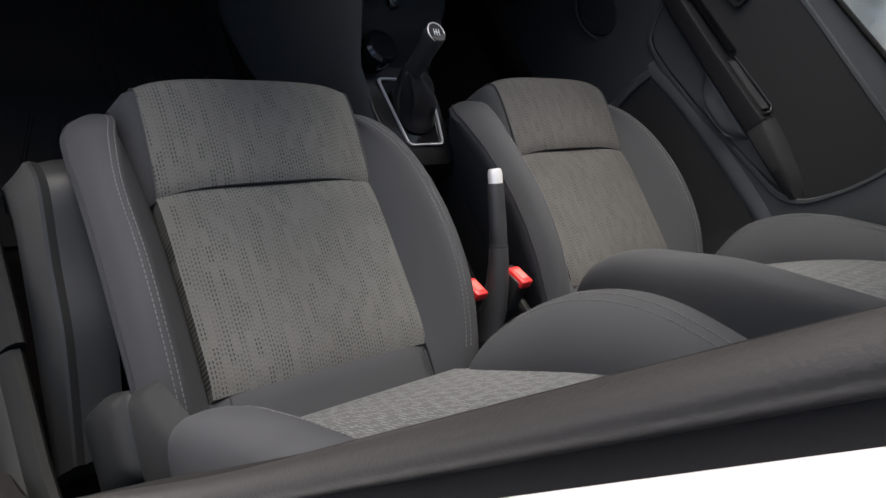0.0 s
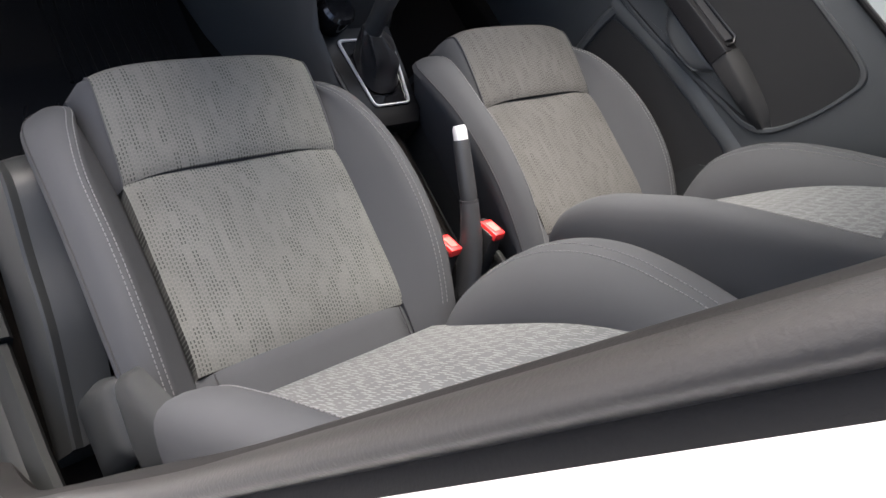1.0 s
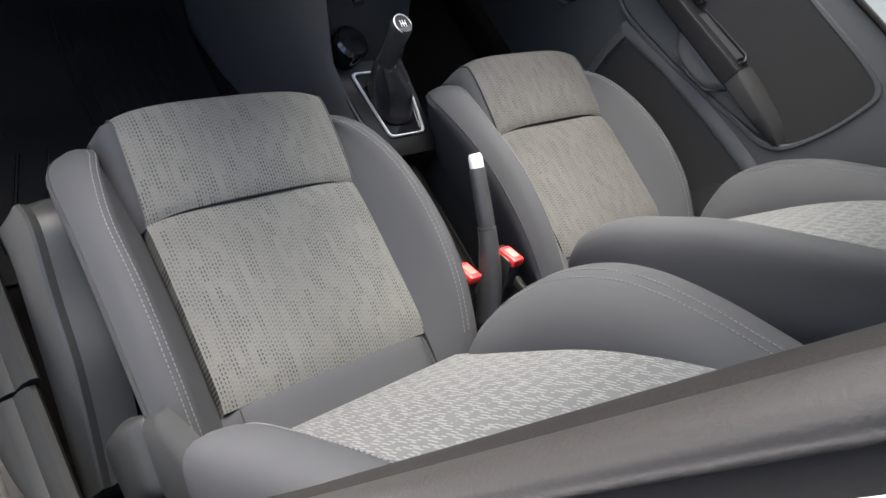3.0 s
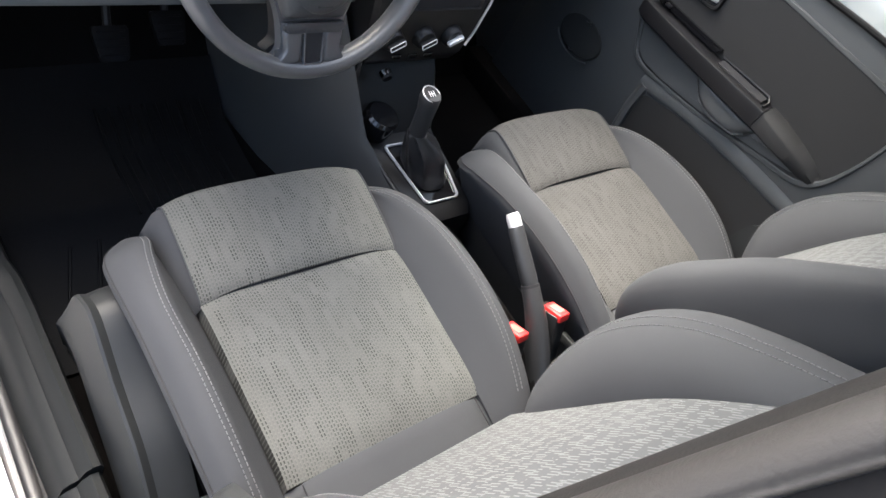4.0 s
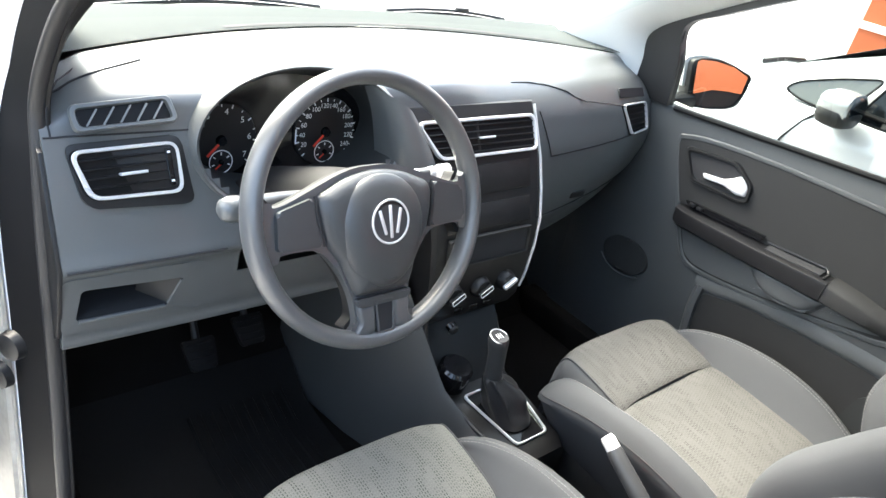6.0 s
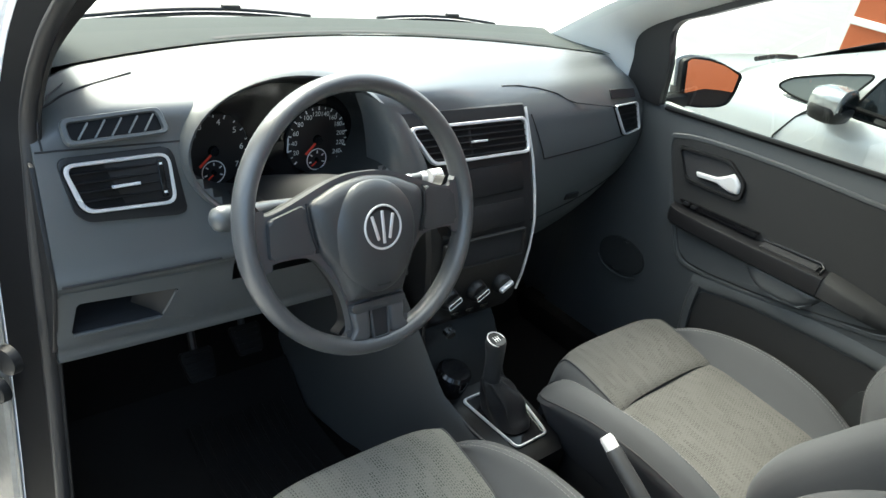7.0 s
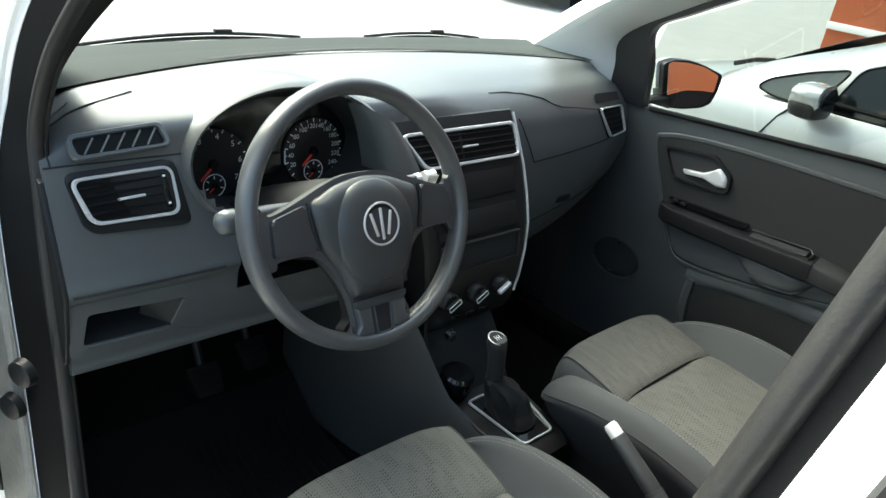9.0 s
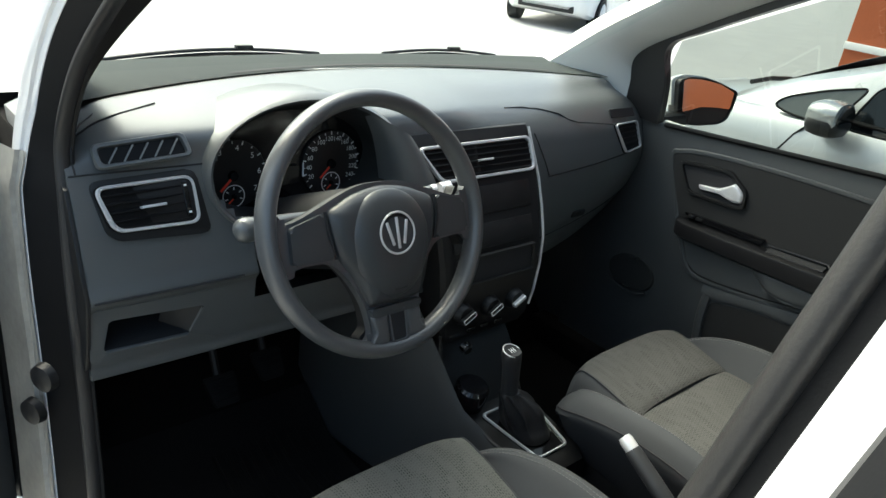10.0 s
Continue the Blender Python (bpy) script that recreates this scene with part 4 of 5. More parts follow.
# wing mirror on the passenger side
mirror = thing("wing_mirror", (.95, .815, 1.075), "black-cased wing mirror beside the passenger window", "mirror")
MIRROR_N = (-.46, -.87, .17)
mf = facing((0, 0, 0), MIRROR_N)
shape = rounded([(-.086, .062), (-.05, .075), (.0, .075), (.045, .066), (.112, .044), (.104, -.002), (.088, -.040), (.06, -.052), (.0, -.059), (-.052, -.058), (-.074, -.040)], .012)
part("housing", put(loft([[(x * .92, y * .92, -.004) for x, y in shape], [(x * .97, y * .97, .004) for x, y in shape], [(x, y, -.002) for x, y in shape], [(x, y, -.014) for x, y in shape], [(x * .8, y * .8, -.068) for x, y in shape], [(x * .4, y * .4, -.085) for x, y in shape]], True, True), mf), M_black, mirror)
cap = [(x * 1.03 - .008 * (x < 0), max(y * 1.03, -.008)) for x, y in shape]
part("cap", put(loft([[(x, y, -.014) for x, y in cap], [(x * 1.02, y * 1.02, -.03) for x, y in cap], [(x * .95, y * .97, -.058) for x, y in cap], [(x * .75, y * .8, -.08) for x, y in cap], [(x * .35, y * .4, -.094) for x, y in cap]], True, True), mf), M_white, mirror, "white painted mirror cap")
# pane cut short: the black housing below stands for a dark reflection
part("mirror_pane", put(plate(rounded([(-.070, .060), (-.058, .067), (-.01, .068), (.046, .060), (.094, .041), (.088, -.006), (.046, -.004), (-.004, -.006), (-.059, -.024)], .006), .0055), mf), M_mirror, mirror, "mirror glass reflecting an orange wall")

# footwell closing panels, sill trim
part("kick_panel", box((.03, .40, .75), (.725, 1.08, .68), .01), M_door, car)
part("kick_panel", box((.03, .26, .75), (-.690, 1.10, .68), .01), M_carpet, car)
part("passenger_sill", box((.12, 1.2, .10), (.71, .42, .325), .012), M_carpet, car)
SILL = [(-.735, .30), (-.733, .375), (-.724, .420), (-.716, .428), (-.704, .432), (-.697, .450), (-.688, .458), (-.678, .456), (-.673, .445), (-.670, .30)]
part("sill_trim", loft([[(x, y, .30 + (z - .30) * k) for x, z in SILL] for y, k in ((.21, 1), (.35, 1), (.48, 1), (.54, .9), (.60, .66), (.70, .5))]), M_sill, car, "dark grey sill trim")
part("pillar_foot_trim", loft([[(x - .004, y, .30 + (z - .30) * k) for x, z in SILL] for y, k in ((-.16, 1.5), (-.05, 1.15), (.05, .96), (.206, .93))]), M_sill, car)
for sx in (-1, 1):
    part("outer_sill", loft([[(sx * .77, y, .36), (sx * .80, y, .34), (sx * .82, y, .25), (sx * .80, y, .18), (sx * .6, y, .18)] for y in np.linspace(-.4, 1.1, 8)], False), M_white, car)
part("centre_pillar", loft([[(.665, -.10, 1.07), (.645, -.14, 1.07), (.645, -.22, 1.07), (.70, -.24, 1.07)], [(.635, -.12, 1.54), (.615, -.16, 1.54), (.615, -.24, 1.54), (.66, -.26, 1.54)]]), M_pillar, car)
part("lower_centre_pillar", box((.05, .12, .80), (.70, -.17, .68), .015), M_pillar, car)

for sx in (-1, 1):
    for y in (1.52, -1.15):
        tyre = part("wheel", put(tube([(-.09, 0, 0), (-.08, 0, 0), (.08, 0, 0), (.09, 0, 0)], [.25, .29, .29, .25], 36), pose(sx * .70, y, .29)), M_rubber, car)
        part("wheel_cover", put(tube([(0, 0, 0), (sx * .016, 0, 0)], [.20, .165], 30), pose(sx * .785, y, .29)), M_silver, tyre)

# ---- driver's door, standing open ----
gate = thing("driver_door", (-.76, 1.00, .36), "open driver's door with dark inner trim", "car door")
gate.matrix_world = pose(-.755, 1.0, .36, 0, 0, -62)
part("door_skin", box((.03, 1.12, .72), (-.05, -.56, .38), .012), M_white, gate)
part("door_trim", box((.05, 1.08, .70), (-.01, -.57, .37), .02), M_door, gate)
part("door_edge", box((.07, .03, .72), (-.03, -.012, .38), .008), M_black, gate)
part("door_window_frame", tube([(-.02, -.03, .70), (-.0, -.06, .80), (.02, -.25, .95), (.05, -.5, 1.10), (.08, -.9, 1.16), (.07, -1.1, .95), (.0, -1.1, .72)], .018, 10), M_rubber, gate)
for z in (.22, .30):
    part("door_hinge", tube([(.02, .02, z - .03), (.02, .02, z + .03)], .016, 12), M_black, gate)

# ---- floor mat and pedals ----
mat_thing = part("floor_mat", loft([[(-.66, y, z), (-.655, y, z + .012), (-.64, y, z + .008), (-.17, y, z + .008), (-.155, y, z + .012), (-.15, y, z)] for y, z in ((.42, FLOOR), (.80, FLOOR), (.92, FLOOR + .01), (1.02, FLOOR + .09))]), M_mat)
tagged(mat_thing, "black ribbed rubber floor mat in the driver's footwell", "floor mat")
ribs = [(-.42 + k * .024, .70, .95) for k in range(10)]
for x, y0, y1 in ribs:
    part("rib", tube([(x, y0, FLOOR + .010), (x, .86, FLOOR + .010), (x, y1, FLOOR + .042)], .004, 6), M_mat, mat_thing)
for y in (.46, .50):
    part("rib", tube([(-.63, y, FLOOR + .009), (-.18, y, FLOOR + .009)], .004, 6), M_mat, mat_thing)
for k in range(8):
    part("rib", tube([(-.60 + k * .05, .54, FLOOR + .009), (-.56 + k * .05, .66, FLOOR + .009)], .0035, 6), M_mat, mat_thing)
for x, y, z in ((-.412, .93, .528), (-.300, .95, .542)):
    ped = thing("pedal", (x, y, z), "worn black rubber-faced pedal on a steel arm", "pedal", "pedals")
    part("pedal_pad", put(plate(rounded([(-.034, .030), (.034, .030), (.028, -.034), (-.024, -.034)], .01), .012, .003), facing((0, 0, 0), (0, -.75, .66))), M_rubber, ped, "worn ribbed rubber pad")
    for k in range(4):
        part("pad_rib", put(box((.05, .004, .004), (0, -.022 + k * .014, .013), .001, 1), facing((0, 0, 0), (0, -.75, .66))), M_rubber, ped)
    part("pedal_arm", tube([(0, .01, 0), (0, .05, .08), (0, .10, .25)], .008, 8), M_black, ped)
part("carpet_flank", loft([[(-.72, .95, FLOOR), (-.72, 1.10, .5)], [(-.14, .95, FLOOR), (-.14, 1.10, .5)]], False), M_carpet, car)

# ---- dashboard details ----
GA, GB = (-.425, .868, 1.012), (-.232, .868, 1.013)
for gx, gy, gz, speed in ((*GA, False), (*GB, True)):
    to = facing((gx, gy, gz), (0, -1, .08))
    dial = on_dash("dial", put(tube([(0, 0, .0), (0, 0, .004)], [.062, .060], 48), to), M_black, None, "black round dial with white scale bars and a red pointer")
    n = 21 if speed else 15
    for k in range(n):
        a = radians(222 - k * (262 / (n - 1)))
        big = k % 2 == 0
        m = to @ pose(.0575 * math.cos(a), .0575 * math.sin(a), .006, 0, 0, math.degrees(a))
        on_dash("scale_bar", put(box((.0065 if big else .004, .0020 if big else .0014, .0008), (0, 0, 0)), m), M_mark, dial)
    for k, word in enumerate(("20", "40", "60", "80", "100", "120", "140", "160", "180", "200", "220", "240") if speed else ("1", "2", "3", "4", "5", "6", "7")):
        a = radians((205 - k * 21.5) if speed else (195 - k * 38))
        on_dash("numeral", put(text_bm(word, .0118 if speed else .014), to @ pose(.0475 * math.cos(a), .0475 * math.sin(a), .0062)), M_mark, dial)
    on_dash("pointer", put(box((.035, .0042, .0016), (-.012, -.012, .008), .0004, 1, (0, 0, 45)), to), M_needle, dial, "red pointer")
    on_dash("pointer_hub", put(tube([(0, 0, .004), (0, 0, .011)], [.009, .0075], 20), to), M_gloss, dial)
    small = on_dash("small_dial", put(tube([(0, -.036, .004), (0, -.036, .0055)], .019, 28), to), M_black, dial)
    on_dash("small_dial_ring", put(tube([(.0195 * math.cos(t), -.036 + .0195 * math.sin(t), .0055) for t in (2 * math.pi * k / 28 for k in range(28))], .0009, 6, closed=True), to), M_mark, dial)
    for k in range(5):
        a = radians(200 - k * 55)
        on_dash("scale_bar", put(box((.005, .002, .0006), (.014 * math.cos(a), -.036 + .014 * math.sin(a), .0062), 0, 1, (0, 0, math.degrees(a))), to), M_mark, dial)
    on_dash("pointer", put(box((.016, .0022, .001), (-.004, -.042, .0075), 0, 1, (0, 0, 40)), to), M_needle, dial)
    on_dash("pointer_hub", put(tube([(0, -.036, .005), (0, -.036, .009)], .004, 12), to), M_gloss, dial)
to = facing((-.325, .868, 1.0), (0, -1, .08))
on_dash("display_window", put(box((.055, .035, .002), (0, .0, .004), .001, 1), to), M_gloss)
on_dash("display_bar", put(box((.0025, .026, .001), (.034, .008, .006)), to), M_mark)
on_dash("display_bar", put(box((.006, .004, .001), (.012, -.052, .006)), to), M_mark)

on_dash("side_demister", put(box((.095, .022, .003), (0, 0, 0), .001, 1), facing((.565, .806, 1.078), (0, -.82, .57))), M_black, None, "black passenger side demister outlet")
# stalks and light switch
def stalk(pts, radii, m):
    return on_dash("column_stalk", tube(pts, radii, 24), m, None, "column stalk with a rounded end")


stalk([(-.40, .62, 1.03), (-.46, .615, 1.035), (-.51, .60, 1.04), (-.526, .596, 1.042), (-.538, .594, 1.043), (-.546, .592, 1.044), (-.551, .591, 1.044), (-.553, .5905, 1.044)], [.010, .011, .014, .0168, .0172, .0150, .0095, .003], M_dash)
wand = stalk([(-.30, .62, 1.035), (-.25, .615, 1.045), (-.20, .61, 1.05)], [.010, .008, .007], M_dash)
for k, (x, r) in enumerate(((-.235, .0095), (-.205, .0105), (-.186, .012), (-.174, .012))):
    on_dash("stalk_collar", tube([(x, .610, 1.047), (x + .009, .609, 1.048)], r, 14), M_silver, wand)
on_dash("column_shroud", loft([[(-.3575 + a * math.cos(t), y, 1.0 + dz + b * math.sin(t)) for t in (2 * math.pi * k / 28 for k in range(28))] for a, b, y, dz in ((.055, .045, .585, .01), (.07, .05, .62, -.015), (.075, .055, .70, -.045), (.08, .06, .82, -.08))]), M_black, None, "black plastic steering column shroud")
on_dash("ignition_barrel", tube([(-.272, .655, .97), (-.262, .64, .97)], .016, 16), M_chrome)

# lower dash: pocket, seams
# added black board that stands for the shade behind the column opening
on_dash("void_back", box((.34, .01, .22), (-.36, .90, .88)), M_black)


def on_face(bm, depth):
    """Bends a flat XY piece onto the dash face: X across, Y up, Z proud of it."""
    for v in bm.verts:
        x, z, h = v.co
        v.co = (x, dash_front(x, z) - h * depth, z)
    return bm


HOLE = rounded([(-.676, .868), (-.534, .860), (-.557, .811), (-.684, .814)], .008)
RIM = rounded([(-.700, .890), (-.505, .886), (-.505, .790), (-.702, .792)], .012)
pk = on_dash("storage_pocket", on_face(ringframe(RIM, HOLE, 1.0), .0012), M_dash, None, "open storage pocket in the lower dashboard")
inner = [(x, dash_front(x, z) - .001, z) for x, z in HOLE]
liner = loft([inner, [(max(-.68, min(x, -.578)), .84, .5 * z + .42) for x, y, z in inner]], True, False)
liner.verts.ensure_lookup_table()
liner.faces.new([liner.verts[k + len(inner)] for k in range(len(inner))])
# liner and cheek blackened to paint in the shade inside the pocket
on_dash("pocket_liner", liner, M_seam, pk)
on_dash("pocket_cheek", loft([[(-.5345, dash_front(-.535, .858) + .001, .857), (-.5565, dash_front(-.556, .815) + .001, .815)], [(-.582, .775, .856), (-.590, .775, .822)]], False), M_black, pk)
# edge and lip tubes added to carry the highlight round the opening
on_dash("pocket_edge", tube([(x, dash_front(x, z) - .0008, z) for x, z in ((-.538, .856), (-.546, .838), (-.556, .816))], .0022, 8), M_dash, pk)
on_dash("pocket_lip", tube([(x, dash_front(x, .812) - .001, .8125 - .0015 * (x + .684) / .12) for x in np.linspace(-.680, -.560, 12)], .0032, 8), M_dash, pk)


def seam(points, r=.0013, m=None):
    return on_dash("panel_gap", tube(points, r, 6), m or M_seam)


seam([(x, dash_front(x, .964 + .05 * (x - .30)) - .0005, .964 + .05 * (x - .30)) for x in np.linspace(.275, .655, 24)], .0016, M_black)
seam([(.275 - .05 * t, dash_front(.25, .9645 + .095 * t) - .0005, .9645 + .095 * t) for t in np.linspace(0, 1, 14)], .0012, M_black)
seam([(x, dash_front(x, .80 + .16 * max(0, x - .3)) - .0005, .80 + .16 * max(0, x - .3)) for x in np.linspace(.22, .655, 24)], .0016, M_black)
on_dash("glovebox_catch", put(box((.05, .018, .008), (0, 0, 0), .004), facing((.43, dash_front(.43, .845) - .001, .845), (0, -1, -.1))), M_black, None, "black glovebox catch")
seam([(x, dash_front(x, .905) - .001, .905) for x in np.linspace(-.695, -.475, 14)], .0016)


def dash_top(x, y):
    """The height of the dash at x, on its upper side, that far forward."""
    rows = spline(dash_profile(x), 240)[:110]
    return rows[int(np.argmin(np.abs(rows[:, 0] - y)))][1]


seam([(x, .829 - .9 * (x - .17) ** 2, dash_top(x, .829 - .9 * (x - .17) ** 2) + .0004) for x in np.linspace(.17, .47, 24)], .0016, M_seam)
# shut line that steps round the side defroster
face = lambda x, z: (x, dash_front(x, z) - .0004, z)
seam([face(x, 1.069 + .012 * (x + .60) ** 2) for x in np.linspace(-.698, -.505, 16)], .0013)
seam([face(-.689, z) for z in np.linspace(1.070, 1.100, 6)] + [(-.684, .812, 1.1135), (-.665, .845, 1.1225), (-.62, .90, 1.1285)], .0013)
# dark grille along the windscreen foot
ridge = lambda x: 1.09 - .42 * x * x
on_dash("scuttle_shelf", loft([[(x, ridge(x) + .004, 1.1355), (x, ridge(x) + .010, 1.1365), (x, ridge(x) + .4 * (screen_base(x) - ridge(x)), 1.1365), (x, screen_base(x) - .02, 1.139), (x, screen_base(x) + .01, 1.138), (x, screen_base(x) + .03, 1.10)] for x in np.linspace(-.64, .64, 40)], False), M_ledge, None, "matt dark shelf at the windscreen foot")
on_dash("end_fold", tube(spline([(-.690, .812, 1.082), (-.686, .828, 1.096), (-.676, .841, 1.106), (-.662, .8475, 1.1115), (-.645, .852, 1.1205), (-.618, .858, 1.1285), (-.581, .875, 1.1315), (-.54, .897, 1.1335)], 40), .0016, 6), M_seam)
on_dash("demister_slot", loft([[(x, ridge(x) + .012, 1.1375), (x, ridge(x) + .024, 1.1378), (x, ridge(x) + .026, 1.1372)] for x in np.linspace(-.34, .50, 36)], False), M_seam, None, "long black demister slot")
for x0, x1, h in ((-.52, -.02, .012), (.16, .52, .01)):
    wp = thing("wiper", (x0, screen_base(x0) + .05, 1.11), "black wiper arm resting at the windscreen foot", "wiper", "wipers")
    pts = [(x - x0, screen_base(x) - screen_base(x0) + .01, .018 + h * math.sin(math.pi * (x - x0) / (x1 - x0))) for x in np.linspace(x0, x1, 14)]
    part("wiper_arm", tube(pts, .004, 8), M_black, wp)
    part("wiper_blade", tube([(p[0], p[1] - .005, p[2] - .008) for p in pts], .004, 6), M_rubber, wp)
    part("wiper_joint", box((.04, .014, .012), (pts[8][0], pts[8][1], pts[8][2] + .004), .003), M_black, wp)

# centre stack details
def stack_at(z):
    ys = spline([(.795, 1.08), (.782, 1.06), (.742, .985), (.712, .91), (.690, .84), (.682, .76), (.680, .69), (.69, .665)], 200)
    k = int(np.argmin(np.abs(ys[:, 1] - z)))
    return ys[k][0] - .008


on_dash("stack_edge", tube([(.206 - k, stack_at(z) + .002, z) for z, k in ((1.075, 0), (1.03, 0), (.98, -.002), (.92, -.004), (.86, -.002), (.80, .004), (.74, .012), (.705, .021))], .0030, 8), M_silver, stack, "thin silver edge strip")
for z0, z1, m in ((.985, .925, M_black), (.915, .862, M_black)):
    zc = (z0 + z1) / 2
    on_dash("blank_panel", put(box((.225, z0 - z1 - .004, .005), (.06, 0, 0), .0015), facing((0, stack_at(zc), zc), (0, -1, .42))), M_black, stack)
# solid block; its near-black colour stands for the shaded depth of the slot
on_dash("radio_slot", put(box((.215, .058, .006), (.062, 0, 0), .002), facing((0, stack_at(.825), .825), (0, -1, .15))), M_seam, stack, "radio slot drawn as a near-black block")
on_dash("slot_frame", put(ringframe(rounded([(-.112, .031), (.112, .031), (.112, -.031), (-.112, -.031)], .006), rounded([(-.105, .025), (.105, .025), (.105, -.025), (-.105, -.025)], .005), .009, Matrix.Translation((.062, 0, 0)), .002), facing((0, stack_at(.825), .825), (0, -1, .15))), M_black, stack)
on_dash("slot_trim", put(box((.0025, .045, .006), (.170, 0, .004)), facing((0, stack_at(.825), .825), (0, -1, .15))), M_silver, stack)
on_dash("hazard_switch", put(box((.03, .02, .005), (.02, 0, .002), .002), facing((0, stack_at(.955), .955), (0, -1, .42))), M_black, stack)
on_dash("hazard_mark", put(plate([(-.005, -.004), (.005, -.004), (0, .005)], .001), facing((.02, stack_at(.955) - .005, .957), (0, -1, .42))), M_red, stack)
for x in (-.02, .056, .128):
    f = facing((x, stack_at(.735), .735), (0, -1, .05))
    kb = on_dash("heater_knob", put(tube([(0, 0, 0), (0, 0, .012), (0, 0, .016)], [.024, .021, .018], 28), f), M_black, stack, "black round heater knob")
    on_dash("knob_bar", put(box((.010, .036, .012), (0, 0, .019), .003, 2, (0, 0, -62)), f), M_silver if x > .1 else M_black, kb)
    if x < .1:
        on_dash("knob_outline", put(ringframe(rounded([(-.006, .017), (.006, .017), (.006, -.017), (-.006, -.017)], .003), rounded([(-.0045, .0155), (.0045, .0155), (.0045, -.0155), (-.0045, -.0155)], .002), .0012, pose(0, 0, .0252, 0, 0, -62)), f), M_mark, kb)
for x in (.01, .05, .09):
    on_dash("push_switch", put(box((.022, .01, .004), (x, 0, .002), .002), facing((0, stack_at(.69), .69), (0, -1, .05))), M_gloss, stack)

# ---- console details ----
on_console("console_flank", loft([[(-.04, .30, FLOOR - .01), (-.035, .30, .46), (-.025, .30, .475)], [(-.045, .50, FLOOR - .01), (-.042, .50, .50), (-.03, .50, .517)], [(-.065, .60, FLOOR - .01), (-.06, .60, .54), (-.048, .60, .555)], [(-.085, .68, FLOOR - .01), (-.08, .68, .63), (-.07, .675, .66)], [(-.12, .80, FLOOR - .01), (-.12, .80, .72), (-.09, .75, .76)], [(-.16, 1.05, FLOOR - .01), (-.16, 1.05, .72), (-.12, .9, .80)]], False), M_dash_low, None, "grey side cheek of the console")
on_console("console_rim", tube([(.06 - a, y, z) for a, y, z in ((.085, .43, .512), (.093, .52, .520), (.105, .60, .545), (.115, .645, .59), (.122, .672, .64), (.124, .68, .69))], [.004, .0045, .0045, .0045, .0045, .004], 10), M_black)
on_console("lighter_socket", tube([(.0, .672, .652), (.0, .660, .649)], .013, 20), M_chrome, None, "chrome-ringed socket")
on_console("socket_plug", tube([(.0, .664, .650), (.0, .656, .648)], .0095, 18), M_black)
on_console("ashtray", tube([(.0, .635, .53), (.0, .63, .56), (.0, .626, .578), (.0, .625, .584)], [.034, .037, .036, .030], 28), M_gloss, None, "black lidded ashtray pot")
on_console("gear_well", plate(gear_frame, .003, 0, facing((.068, .517, .513), (0, -.12, 1), (0, 1, 0))), M_gloss)
# knob cap with its shift pattern
f = Matrix.Translation((-.038, .023, .1845)) @ pose(0, 0, 0, 12, 0, 0)
part("knob_ring", put(tube([(.0185 * math.cos(t), .0185 * math.sin(t), 0) for t in (2 * math.pi * k / 28 for k in range(28))], .0012, 8, closed=True), f), M_silver, gear, "thin silver ring")
cap = part("knob_cap", put(tube([(0, 0, -.002), (0, 0, .001)], .0168, 24), f), M_seam, gear)
for x in (-.009, 0, .009):
    part("pattern_bar", put(box((.0013, .012, .0006), (x * .62, 0, .0013)), f), M_mark, cap)
part("pattern_bar", put(box((.0125, .0013, .0006), (0, 0, .0014)), f), M_mark, cap)
part("grip_collar", tube([(0, .112, .1222), (0, .116, .1248)], .0166, 18), M_seam, brake)
part("lever_base", box((.05, .09, .06), (0, .01, .0), .012, 2, (30, 0, 0)), M_black, brake)
tray = thing("tunnel_tray", (.01, .2, .42), "black plastic tray between the seats under the handbrake", "tray")
part("tray_body", box((.13, .44, .07), (0, 0, .01), .015), M_black, tray)
part("cable_bracket", box((.012, .05, .012), (-.02, .04, .055), .003), M_hinge, tray)
part("rail_end", box((.012, .09, .018), (.085, -.16, .12), .003, 2, (-8, 0, 0)), M_trim, tray)

# ---- steering wheel details ----
for sx in (-1, 1):
    part("spoke_cover", plate(rounded([(sx * .098, .030), (sx * .150, .017), (sx * .153, -.032), (sx * .088, -.034), (sx * .097, -.002)], .006), .012, .004, Matrix.Translation((0, 0, .001)), 3), M_pad, wheel, "dark spoke cover")
    part("spoke_gap", tube([(sx * x, y, z) for x, y, z in ((.0945, .031, .010), (.0955, .014, .013), (.0925, -.006, .013), (.086, -.034, .010))], .0022, 6), M_seam, wheel)
    part("lower_leg", dome(smooth_loop([(sx * .043, -.126), (sx * .030, -.124), (sx * .0165, -.124), (sx * .0155, -.150), (sx * .018, -.168), (sx * .036, -.170), (sx * .050, -.166), (sx * .041, -.150)], 48), .010, Matrix.Translation((0, 0, .003)), 8), M_wheel, wheel)
part("lower_panel", plate(rounded([(-.046, -.115), (.046, -.115), (.042, -.128), (-.042, -.128)], .004), .012, .003, Matrix.Translation((0, 0, .001))), M_pad, wheel)
part("slot", plate(rounded([(-.014, -.124), (.014, -.124), (.012, -.168), (-.012, -.168)], .004), .0145, .0, Matrix.Translation((0, 0, -.004))), M_seam, wheel)
part("slot_rim", ringframe(rounded([(-.0165, -.121), (.0165, -.121), (.0145, -.171), (-.0145, -.171)], .005), rounded([(-.013, -.125), (.013, -.125), (.011, -.167), (-.011, -.167)], .004), .013, Matrix.Translation((0, 0, .0)), .002), M_wheel, wheel)
part("emblem_disc", tube([(0, EMBLEM[1], .030), (0, EMBLEM[1], .0375)], .0285, 32), M_black, wheel)
